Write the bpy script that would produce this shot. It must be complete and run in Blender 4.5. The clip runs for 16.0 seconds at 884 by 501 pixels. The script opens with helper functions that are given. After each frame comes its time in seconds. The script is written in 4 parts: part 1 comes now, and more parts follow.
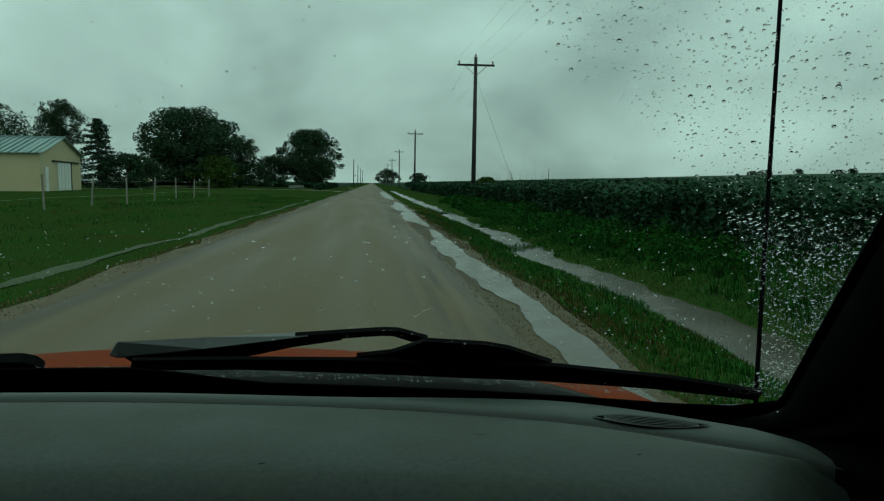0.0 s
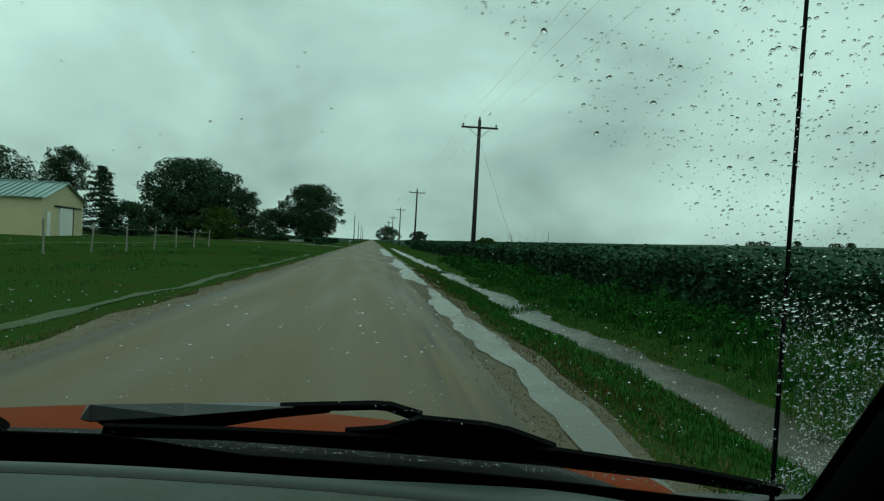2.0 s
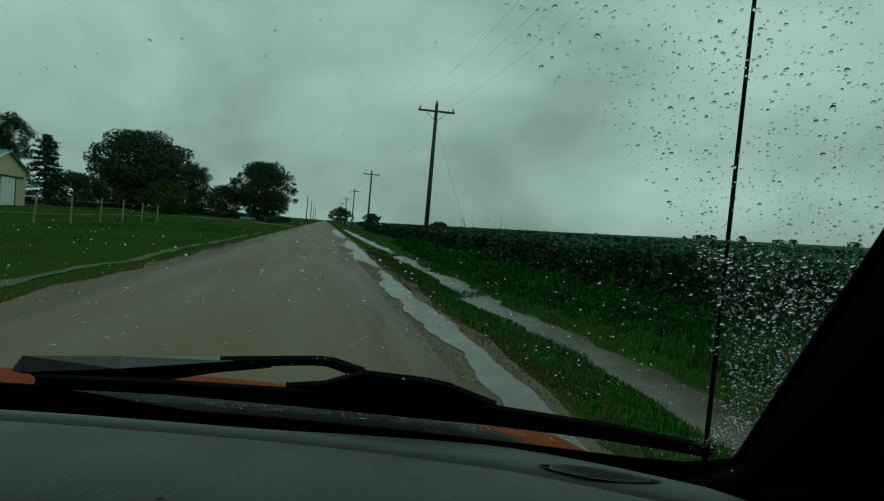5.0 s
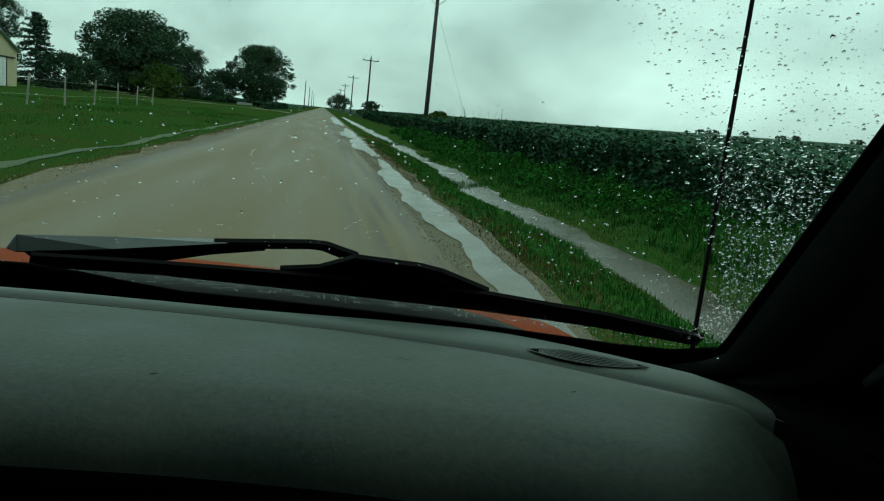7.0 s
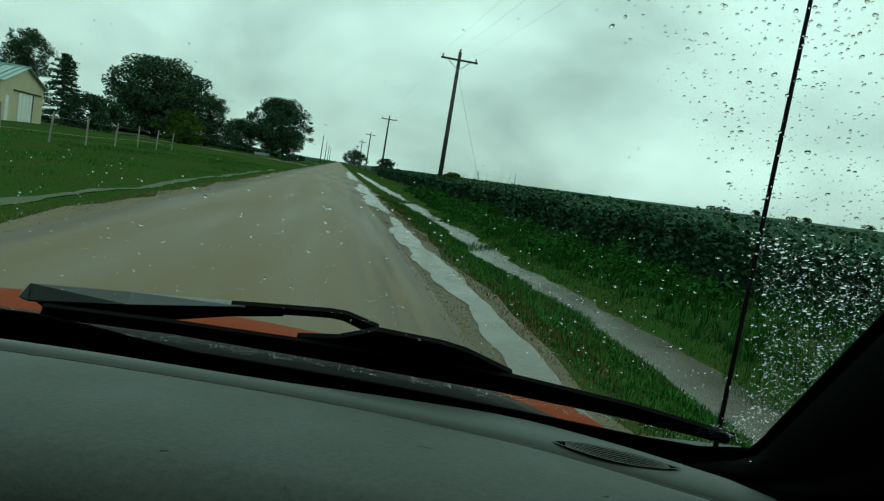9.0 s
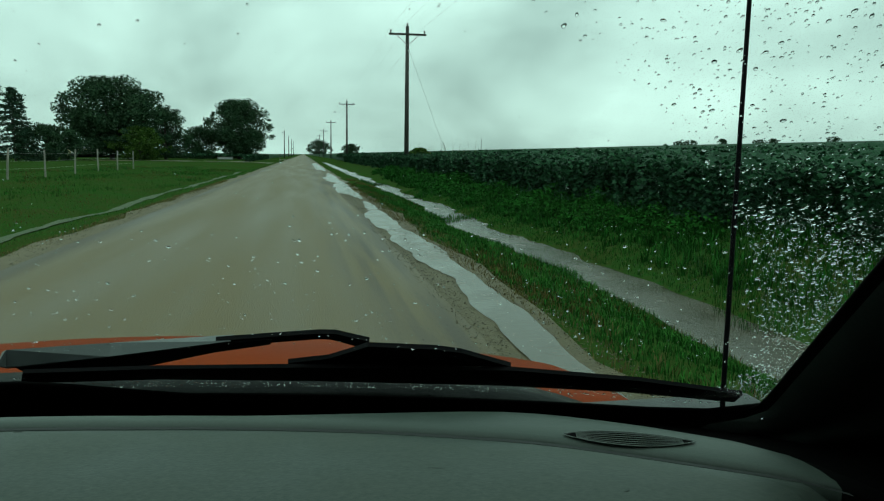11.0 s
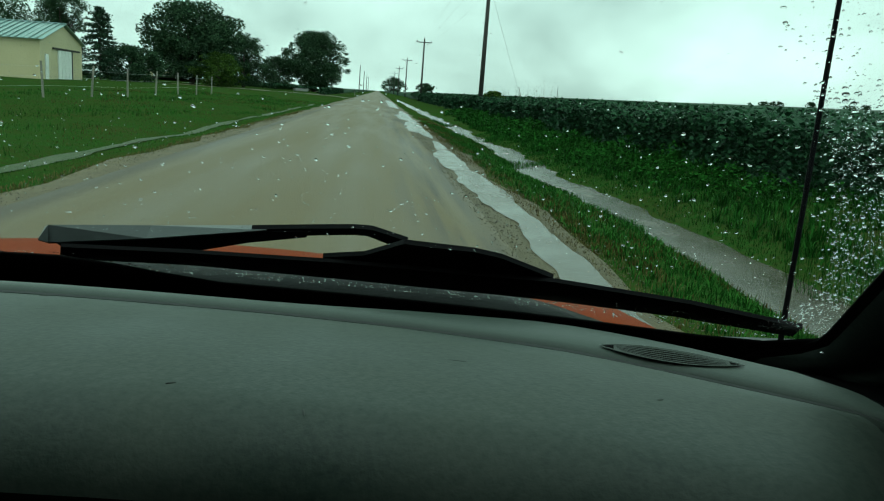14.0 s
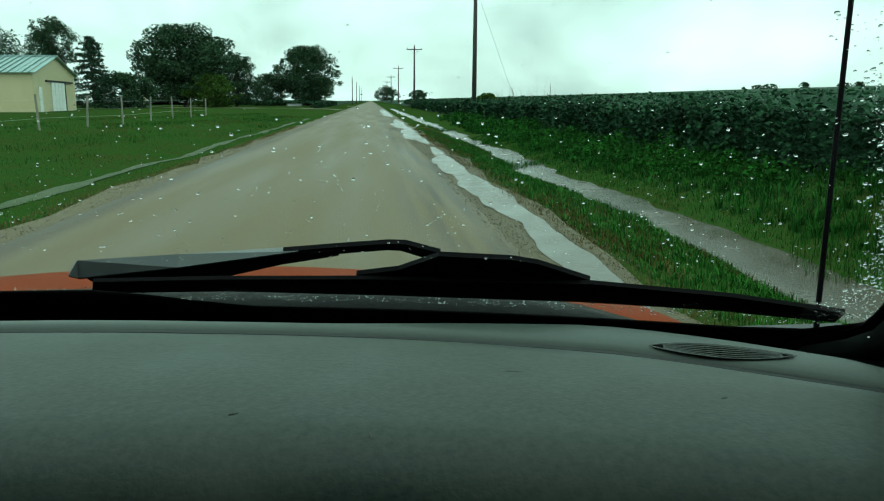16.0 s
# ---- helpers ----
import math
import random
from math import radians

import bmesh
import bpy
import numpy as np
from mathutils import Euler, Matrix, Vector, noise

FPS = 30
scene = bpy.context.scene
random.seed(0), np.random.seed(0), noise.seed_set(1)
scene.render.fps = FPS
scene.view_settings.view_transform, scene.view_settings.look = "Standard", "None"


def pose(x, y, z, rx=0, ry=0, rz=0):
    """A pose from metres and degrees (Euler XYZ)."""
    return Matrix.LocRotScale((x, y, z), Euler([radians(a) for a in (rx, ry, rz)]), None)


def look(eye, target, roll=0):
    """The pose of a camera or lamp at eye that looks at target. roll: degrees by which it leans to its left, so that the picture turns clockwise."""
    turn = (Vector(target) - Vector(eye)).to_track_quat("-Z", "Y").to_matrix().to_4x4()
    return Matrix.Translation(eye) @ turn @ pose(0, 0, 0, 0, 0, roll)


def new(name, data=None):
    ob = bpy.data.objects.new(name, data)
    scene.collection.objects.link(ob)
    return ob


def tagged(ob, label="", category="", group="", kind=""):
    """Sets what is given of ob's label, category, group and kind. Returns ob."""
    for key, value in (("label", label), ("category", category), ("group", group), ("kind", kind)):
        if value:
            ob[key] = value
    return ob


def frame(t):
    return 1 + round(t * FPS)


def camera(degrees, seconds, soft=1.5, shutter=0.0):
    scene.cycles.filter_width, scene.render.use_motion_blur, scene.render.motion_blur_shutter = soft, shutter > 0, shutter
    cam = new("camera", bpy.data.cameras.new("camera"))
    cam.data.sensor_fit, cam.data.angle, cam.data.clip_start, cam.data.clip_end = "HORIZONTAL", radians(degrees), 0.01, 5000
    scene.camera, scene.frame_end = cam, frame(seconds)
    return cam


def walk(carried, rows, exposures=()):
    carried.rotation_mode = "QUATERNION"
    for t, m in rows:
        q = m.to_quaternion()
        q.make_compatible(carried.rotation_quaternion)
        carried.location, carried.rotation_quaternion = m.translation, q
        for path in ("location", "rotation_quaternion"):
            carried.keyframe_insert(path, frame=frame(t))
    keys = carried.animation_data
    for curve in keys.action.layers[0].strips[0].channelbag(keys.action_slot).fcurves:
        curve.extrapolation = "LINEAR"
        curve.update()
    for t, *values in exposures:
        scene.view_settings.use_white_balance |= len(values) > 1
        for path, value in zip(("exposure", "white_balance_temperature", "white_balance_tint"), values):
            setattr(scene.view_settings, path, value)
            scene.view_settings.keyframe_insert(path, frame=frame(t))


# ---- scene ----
# ---------- camera and its way: held in the hand behind the windscreen of a car on the road ----------
cam = camera(57.76, 16.0, soft=1.2)
PATH = [
    (0.0, pose(0.0594, -0.0266, 1.2223, 85.181, -0.081, -4.953)),
    (0.5, pose(0.0576, -0.0062, 1.2049, 84.771, -1.401, -4.704)),
    (1.0, pose(0.0491, 0.0110, 1.2024, 85.058, -3.508, -5.013)),
    (1.5, pose(0.0532, 0.0227, 1.1981, 87.554, -4.956, -4.548)),
    (2.0, pose(0.0611, 0.0170, 1.2272, 89.401, -2.199, -4.967)),
    (2.5, pose(0.0577, 0.0079, 1.2121, 91.629, -2.776, -5.891)),
    (3.0, pose(0.0627, 0.0133, 1.2187, 91.088, -1.386, -6.144)),
    (3.5, pose(0.0857, 0.0387, 1.2132, 88.437, 0.046, -5.720)),
    (5.8, pose(0.0599, 0.0085, 1.2062, 88.298, -5.771, -9.325)),
    (6.0, pose(0.0625, 0.0101, 1.2088, 86.244, -5.482, -9.094)),
    (6.5, pose(0.0708, 0.0114, 1.2092, 82.103, -3.874, -8.417)),
    (7.0, pose(0.0711, 0.0215, 1.2027, 80.613, -5.197, -8.325)),
    (7.5, pose(0.0570, 0.0236, 1.1865, 81.841, -7.582, -9.333)),
    (8.0, pose(0.0505, 0.0226, 1.1833, 83.719, -9.177, -9.530)),
    (8.5, pose(0.0580, 0.0371, 1.1955, 85.113, -9.787, -8.336)),
    (10.8, pose(0.0591, 0.0523, 1.2334, 82.920, 0.707, -7.643)),
    (11.0, pose(0.0602, 0.0602, 1.2296, 83.114, 0.115, -9.723)),
    (11.5, pose(0.0793, 0.0678, 1.2239, 83.607, 0.200, -9.867)),
    (12.0, pose(0.0639, 0.0655, 1.1922, 85.421, -4.206, -10.553)),
    (12.5, pose(0.0635, 0.0653, 1.1869, 84.795, -5.460, -9.779)),
    (13.0, pose(0.0644, 0.0746, 1.1866, 83.195, -5.449, -8.797)),
    (13.5, pose(0.0705, 0.0935, 1.1846, 81.330, -5.270, -7.400)),
    (14.0, pose(0.0803, 0.0838, 1.1939, 78.992, -3.450, -4.478)),
    (14.5, pose(0.0763, 0.1036, 1.1702, 78.352, -5.841, -4.583)),
    (15.0, pose(0.0514, 0.0962, 1.1784, 77.977, -5.115, -1.666)),
    (15.5, pose(0.0524, 0.0717, 1.1916, 79.691, -0.347, 1.043)),
    (16.0, pose(0.0588, 0.0880, 1.1969, 79.368, 0.437, -4.950)),
]
EXPOSURES = [(0.0, -0.64), (0.5, -0.18), (1.0, -0.12), (1.5, -0.08), (2.0, -0.38), (2.5, -0.74), (3.0, -0.83), (3.5, -0.68), (6.0, -0.98), (6.5, -0.2), (7.0, 0.05), (7.5, 0.05), (8.5, 0.0), (11.0, 0.06), (11.5, 0.02), (12.0, -0.3), (12.5, -0.45), (13.0, -0.25), (13.5, 0.0), (14.0, 0.36), (15.0, 0.3), (16.0, 0.58)]
walk(cam, PATH, EXPOSURES)

# ---------- sky and light: thick rain cloud ----------
world = bpy.data.worlds.new("overcast_sky")
scene.world = world
world.use_nodes = True
wn, wl = world.node_tree.nodes, world.node_tree.links
wn.clear()
SUN_EL, SUN_AZ = radians(55), radians(200)


def wnode(kind, **kw):
    n = wn.new(kind)
    for k, v in kw.items():
        n.inputs[k.replace("_", " ")].default_value = v
    return n


coord = wnode("ShaderNodeTexCoord")
sep = wnode("ShaderNodeSeparateXYZ")
wl.new(coord.outputs["Generated"], sep.inputs[0])
lift = wn.new("ShaderNodeMath")
lift.operation = "ADD"
lift.inputs[1].default_value = 0.55
wl.new(sep.outputs["Z"], lift.inputs[0])
lift2 = wn.new("ShaderNodeMath")
lift2.operation = "MAXIMUM"
lift2.inputs[1].default_value = 0.12
wl.new(lift.outputs[0], lift2.inputs[0])
flat = []
for axis in ("X", "Y"):
    d = wn.new("ShaderNodeMath")
    d.operation = "DIVIDE"
    wl.new(sep.outputs[axis], d.inputs[0])
    wl.new(lift2.outputs[0], d.inputs[1])
    flat.append(d)
comb = wnode("ShaderNodeCombineXYZ")
wl.new(flat[0].outputs[0], comb.inputs[0])
wl.new(flat[1].outputs[0], comb.inputs[1])
big = wnode("ShaderNodeTexNoise", Scale=2.1, Detail=8.0, Roughness=0.50, Distortion=0.25)
wl.new(comb.outputs[0], big.inputs["Vector"])
ramp = wnode("ShaderNodeValToRGB")
ramp.color_ramp.elements[0].position, ramp.color_ramp.elements[0].color = 0.33, (0.386, 0.598, 0.530, 1)
ramp.color_ramp.elements[1].position, ramp.color_ramp.elements[1].color = 0.68, (0.885, 1.325, 1.17, 1)
wl.new(big.outputs["Fac"], ramp.inputs[0])
clouds = wnode("ShaderNodeBackground", Strength=1.0)
wl.new(ramp.outputs[0], clouds.inputs["Color"])
rise = wn.new("ShaderNodeMapRange")
rise.inputs["From Min"].default_value, rise.inputs["From Max"].default_value = 0.0, 0.32
rise.inputs["To Min"].default_value, rise.inputs["To Max"].default_value = 0.74, 1.04
wl.new(sep.outputs["Z"], rise.inputs[0])
wl.new(rise.outputs[0], clouds.inputs["Strength"])
sky = wn.new("ShaderNodeTexSky")
sky.sky_type, sky.sun_disc, sky.sun_elevation, sky.sun_rotation = "NISHITA", False, SUN_EL, SUN_AZ
blue = wnode("ShaderNodeBackground", Strength=0.06)
wl.new(sky.outputs[0], blue.inputs["Color"])
blend = wnode("ShaderNodeMixShader", Fac=0.06)
wl.new(clouds.outputs[0], blend.inputs[1])
wl.new(blue.outputs[0], blend.inputs[2])
wout = wnode("ShaderNodeOutputWorld")
wl.new(blend.outputs[0], wout.inputs[0])

sun = new("sun", bpy.data.lights.new("sun", "SUN"))
sun.data.energy, sun.data.angle, sun.data.color = 0.3, radians(60), (1.0, 0.98, 0.94)
sun.matrix_world = look((0, 0, 60), (12, 34, 0))


# ---------- materials ----------
def material(name, c1, c2, scale=8.0, rough=0.6, rough2=None, metal=0.0, bump=0.0, bump_scale=None, stretch=(1, 1, 1),
             fine=40.0, fine_amount=0.35, spec=0.5, island=0.0, rand=0.0, coat=0.0):
    """Two colours mixed by coarse and fine noise in object space, with bump and varied roughness."""
    m = bpy.data.materials.new(name)
    m.use_nodes = True
    n, l = m.node_tree.nodes, m.node_tree.links
    b = n["Principled BSDF"]
    tc = n.new("ShaderNodeTexCoord")
    mp = n.new("ShaderNodeMapping")
    mp.inputs["Scale"].default_value = stretch
    l.new(tc.outputs["Object"], mp.inputs["Vector"])
    a = n.new("ShaderNodeTexNoise")
    a.inputs["Scale"].default_value, a.inputs["Detail"].default_value = scale, 5
    l.new(mp.outputs[0], a.inputs["Vector"])
    f = n.new("ShaderNodeTexNoise")
    f.inputs["Scale"].default_value, f.inputs["Detail"].default_value = fine, 3
    l.new(mp.outputs[0], f.inputs["Vector"])
    mixf = n.new("ShaderNodeMix")
    mixf.inputs[0].default_value = fine_amount
    l.new(a.outputs["Fac"], mixf.inputs[2])
    l.new(f.outputs["Fac"], mixf.inputs[3])
    fac = mixf.outputs[0]
    if island or rand:
        src = n.new("ShaderNodeNewGeometry").outputs["Random Per Island"] if island else n.new("ShaderNodeObjectInfo").outputs["Random"]
        mi = n.new("ShaderNodeMix")
        mi.inputs[0].default_value = island or rand
        l.new(fac, mi.inputs[2])
        l.new(src, mi.inputs[3])
        fac = mi.outputs[0]
    r = n.new("ShaderNodeValToRGB")
    r.color_ramp.elements[0].position, r.color_ramp.elements[0].color = 0.3, (*c1, 1)
    r.color_ramp.elements[1].position, r.color_ramp.elements[1].color = 0.7, (*c2, 1)
    l.new(fac, r.inputs[0])
    l.new(r.outputs[0], b.inputs["Base Color"])
    b.inputs["Metallic"].default_value = metal
    b.inputs["Specular IOR Level"].default_value = spec
    b.inputs["Coat Weight"].default_value = coat
    if rough2 is None:
        b.inputs["Roughness"].default_value = rough
    else:
        mr = n.new("ShaderNodeMapRange")
        mr.inputs["From Min"].default_value, mr.inputs["From Max"].default_value = 0.3, 0.7
        mr.inputs["To Min"].default_value, mr.inputs["To Max"].default_value = rough, rough2
        l.new(a.outputs["Fac"], mr.inputs[0])
        l.new(mr.outputs[0], b.inputs["Roughness"])
    if bump:
        bp = n.new("ShaderNodeBump")
        bp.inputs["Strength"].default_value, bp.inputs["Distance"].default_value = 1.0, bump
        h = f
        if bump_scale:
            h = n.new("ShaderNodeTexNoise")
            h.inputs["Scale"].default_value, h.inputs["Detail"].default_value = bump_scale, 4
            l.new(mp.outputs[0], h.inputs["Vector"])
        l.new(h.outputs["Fac"], bp.inputs["Height"])
        l.new(bp.outputs[0], b.inputs["Normal"])
    return m


GRASS = material("grass", (0.044, 0.048, 0.014), (0.015, 0.074, 0.013), scale=0.42, fine=7, fine_amount=0.5, rough=0.9, bump=0.03, spec=0.0)
BLADE = material("grass_blades", (0.011, 0.041, 0.008), (0.019, 0.104, 0.016), scale=0.7, rough=0.9, island=0.6, spec=0.0)
BROWNBLADE = material("brown_grass_blades", (0.046, 0.036, 0.010), (0.098, 0.074, 0.023), scale=2, rough=0.8, island=0.5, spec=0.03)
DRYBLADE = material("dry_grass_blades", (0.075, 0.068, 0.020), (0.15, 0.120, 0.045), scale=2, rough=0.7, island=0.5, spec=0.1)
ROAD = material("wet_chip_seal", (0.096, 0.069, 0.030), (0.138, 0.100, 0.045), scale=0.9, stretch=(1.6, 0.10, 1), fine=55, fine_amount=0.3, rough=0.42, rough2=0.62, bump=0.004, bump_scale=90, spec=0.17)
rn, rl = ROAD.node_tree.nodes, ROAD.node_tree.links
rc, rs, rm = rn.new("ShaderNodeTexCoord"), rn.new("ShaderNodeSeparateXYZ"), rn.new("ShaderNodeMapRange")
rl.new(rc.outputs["Object"], rs.inputs[0])
rl.new(rs.outputs["X"], rm.inputs[0])
rm.inputs["From Min"].default_value, rm.inputs["From Max"].default_value = 0.15, 0.85
rv, rt, rr = rn.new("ShaderNodeMapping"), rn.new("ShaderNodeTexNoise"), rn.new("ShaderNodeValToRGB")
rv.inputs["Scale"].default_value = (5.0, 0.16, 1)
rl.new(rc.outputs["Object"], rv.inputs[0])
rl.new(rv.outputs[0], rt.inputs["Vector"])
rt.inputs["Scale"].default_value, rt.inputs["Detail"].default_value = 1.0, 6
rr.color_ramp.elements[0].position, rr.color_ramp.elements[1].position = 0.42, 0.60
rl.new(rt.outputs["Fac"], rr.inputs[0])
rm2, radd = rn.new("ShaderNodeMapRange"), rn.new("ShaderNodeMath")
rm2.inputs["From Min"].default_value, rm2.inputs["From Max"].default_value = -2.72, -2.98
rm2.inputs["To Max"].default_value = 0.9
rl.new(rs.outputs["X"], rm2.inputs[0])
radd.operation, radd.use_clamp = "ADD", True
rx = rn.new("ShaderNodeMath")
rx.operation = "MULTIPLY"
rl.new(rm.outputs[0], rx.inputs[0])
rl.new(rr.outputs[0], rx.inputs[1])
rk = rn.new("ShaderNodeMix")
rk.data_type = "RGBA"
rl.new(rx.outputs[0], radd.inputs[0])
rl.new(rm2.outputs[0], radd.inputs[1])
rl.new(radd.outputs[0], rk.inputs[0])
old = rn["Principled BSDF"].inputs["Base Color"].links[0].from_socket
rl.new(old, rk.inputs[6])
rk.inputs[7].default_value = (0.062, 0.047, 0.030, 1)
rl.new(rk.outputs[2], rn["Principled BSDF"].inputs["Base Color"])
GRAVEL = material("wet_gravel", (0.062, 0.049, 0.024), (0.120, 0.093, 0.047), scale=6, fine=45, fine_amount=0.6, rough=0.6, bump=0.012, spec=0.2)
DIRT = material("wet_clay_edge", (0.085, 0.066, 0.034), (0.15, 0.115, 0.062), scale=3, fine=30, rough=0.7, bump=0.01, spec=0.25)
TRACK = material("flattened_grass", (0.036, 0.070, 0.022), (0.086, 0.100, 0.054), scale=1.6, fine=14, fine_amount=0.5, rough=0.6, bump=0.01, spec=0.05)
WATER = material("flood_water", (0.060, 0.052, 0.036), (0.09, 0.075, 0.055), scale=1.5, rough=0.16, rough2=0.30, bump=0.004, bump_scale=14, spec=0.20)
CROP = material("soybean_leaves", (0.005, 0.024, 0.010), (0.022, 0.080, 0.034), scale=0.8, rough=0.6, island=0.65, spec=0.12)
CANOPY = material("soybean_canopy", (0.007, 0.031, 0.014), (0.023, 0.070, 0.032), scale=0.5, stretch=(1.3, 0.35, 1), fine=3.5, fine_amount=0.55, rough=0.7, bump=0.2, bump_scale=2.2, spec=0.05)
# leaf colour raised and lowered in contrast to carry rain haze
LEAF = material("tree_leaves", (0.018, 0.043, 0.023), (0.052, 0.100, 0.050), scale=0.5, rough=0.9, island=0.55, spec=0.0)
LEAFL = material("bush_leaves", (0.024, 0.058, 0.010), (0.070, 0.130, 0.026), scale=0.5, rough=0.9, island=0.55, spec=0.0)
NEEDLE = material("spruce_needles", (0.014, 0.036, 0.022), (0.044, 0.084, 0.050), scale=0.6, rough=0.9, island=0.5, spec=0.0)
BARK = material("bark", (0.020, 0.015, 0.011), (0.06, 0.045, 0.035), scale=3, stretch=(1, 1, 0.3), rough=0.85, bump=0.02)
POLEWOOD = material("creosoted_pole", (0.011, 0.011, 0.009), (0.036, 0.033, 0.026), scale=3, stretch=(3, 3, 0.15), fine=25, rough=0.7, bump=0.004)
POSTWOOD = material("weathered_post", (0.13, 0.125, 0.10), (0.27, 0.255, 0.21), scale=5, stretch=(2, 2, 0.3), rough=0.8, bump=0.005)
STEEL = material("galvanised_steel", (0.25, 0.26, 0.26), (0.42, 0.43, 0.43), scale=8, rough=0.45, metal=0.8)
CERAMIC = material("insulator_glaze", (0.20, 0.19, 0.18), (0.32, 0.31, 0.30), scale=10, rough=0.2)
SIDING = material("cream_siding", (0.46, 0.39, 0.22), (0.56, 0.48, 0.29), scale=0.5, stretch=(1, 1, 0.4), fine=9, rough=0.5, bump=0.004)
ROOFTIN = material("teal_roof", (0.16, 0.28, 0.27), (0.24, 0.37, 0.35), scale=0.6, fine=8, rough=0.4, spec=0.5)
WHITE = material("white_paint", (0.62, 0.63, 0.60), (0.78, 0.78, 0.75), scale=1.2, fine=12, rough=0.5)
DARKIN = material("barn_dark_and_shade", (0.01, 0.01, 0.01), (0.025, 0.025, 0.022), scale=2, rough=0.9)
PAINT = material("red_orange_paint", (0.165, 0.019, 0.0010), (0.235, 0.034, 0.0018), scale=2, fine=160, fine_amount=0.25, rough=0.34, rough2=0.5, bump=0.0006, bump_scale=220, spec=0.006)
PLASTIC = material("black_plastic", (0.010, 0.010, 0.011), (0.022, 0.022, 0.023), scale=20, fine=220, rough=0.42, rough2=0.6, bump=0.0004)
RUBBER = material("wiper_rubber", (0.003, 0.003, 0.0034), (0.006, 0.006, 0.007), scale=30, rough=0.5, spec=0.05)
# the arm's upper web is greyed to carry its wet sky sheen
ARMSHEEN = material("wiper_arm_sheen", (0.016, 0.020, 0.020), (0.034, 0.040, 0.040), scale=18, rough=0.32, rough2=0.5, spec=0.4)
FRIT = material("black_frit", (0.003, 0.003, 0.003), (0.006, 0.006, 0.006), scale=10, rough=0.9, spec=0.01)
DASHPAD = material("grey_dash_vinyl", (0.018, 0.032, 0.026), (0.061, 0.073, 0.060), scale=14, fine=260, fine_amount=0.42, rough=0.5, rough2=0.72, bump=0.00028, bump_scale=520, spec=0.35)
DASHLIP = material("grey_dash_lip", (0.032, 0.046, 0.039), (0.055, 0.071, 0.060), scale=6, fine=420, fine_amount=0.3, rough=0.42, rough2=0.55, bump=0.00015, bump_scale=700, spec=0.3)
SLAT = material("grey_vent_slat", (0.085, 0.105, 0.095), (0.125, 0.145, 0.132), scale=30, rough=0.35, spec=0.5)
TRIM = material("charcoal_trim", (0.004, 0.005, 0.0045), (0.008, 0.010, 0.009), scale=8, fine=300, rough=0.45, bump=0.0003, spec=0.3)
PILLAR = material("pillar_cloth", (0.014, 0.019, 0.0165), (0.024, 0.030, 0.027), scale=8, fine=300, rough=0.7, bump=0.0003, spec=0.2)
# paler than the pillar, to carry the streak of light on it
STREAK = material("pillar_streak", (0.024, 0.034, 0.029), (0.036, 0.047, 0.041), scale=6, fine=300, rough=0.6, bump=0.0002, spec=0.3)
# near black for trim, also put on dash parts in place of shade
TRIMSHADE = material("black_trim_and_shade", (0.0025, 0.0025, 0.0025), (0.0045, 0.0045, 0.0045), scale=9, rough=0.95, spec=0.03)
SCUFF = material("dash_scuff", (0.030, 0.036, 0.032), (0.045, 0.052, 0.046), scale=30, rough=0.8)
GROOVE = material("dash_groove", (0.008, 0.009, 0.009), (0.015, 0.016, 0.016), scale=20, rough=0.8)
COWL = material("wet_cowl_plastic", (0.005, 0.006, 0.006), (0.017, 0.019, 0.018), scale=30, fine=220, rough=0.55, rough2=0.8, bump=0.001, bump_scale=160, spec=0.08)
CHROME = material("screw_metal", (0.55, 0.56, 0.56), (0.7, 0.7, 0.7), scale=50, rough=0.25, metal=1.0)


def clear_material(name, ior, thin):
    m = bpy.data.materials.new(name)
    m.use_nodes = True
    n, l = m.node_tree.nodes, m.node_tree.links
    n.remove(n["Principled BSDF"])
    out = n["Material Output"]
    if thin:
        t, g, x = n.new("ShaderNodeBsdfTransparent"), n.new("ShaderNodeBsdfGlossy"), n.new("ShaderNodeMixShader")
        t.inputs[0].default_value = (0.97, 0.985, 0.98, 1)
        g.inputs["Roughness"].default_value = 0.02
        x.inputs[0].default_value = 0.012
        l.new(t.outputs[0], x.inputs[1])
        l.new(g.outputs[0], x.inputs[2])
        l.new(x.outputs[0], out.inputs[0])
    else:
        g = n.new("ShaderNodeBsdfGlass")
        g.inputs["IOR"].default_value, g.inputs["Roughness"].default_value = ior, 0.0
        l.new(g.outputs[0], out.inputs[0])
    return m


GLASS = clear_material("windscreen_glass", 1.5, True)
DROP = clear_material("rain_water", 1.33, False)


# ---------- mesh helpers ----------
def part(name, bm, mat, parent=None, label="", smooth=False):
    """One bmesh as one mesh object under a thing or a part."""
    me = bpy.data.meshes.new(name)
    bmesh.ops.recalc_face_normals(bm, faces=bm.faces)
    bm.to_mesh(me)
    bm.free()
    me.materials.append(mat)
    if smooth:
        me.polygons.foreach_set("use_smooth", [True] * len(me.polygons))
    ob = new(name, me)
    ob.parent = parent
    return tagged(ob, label)


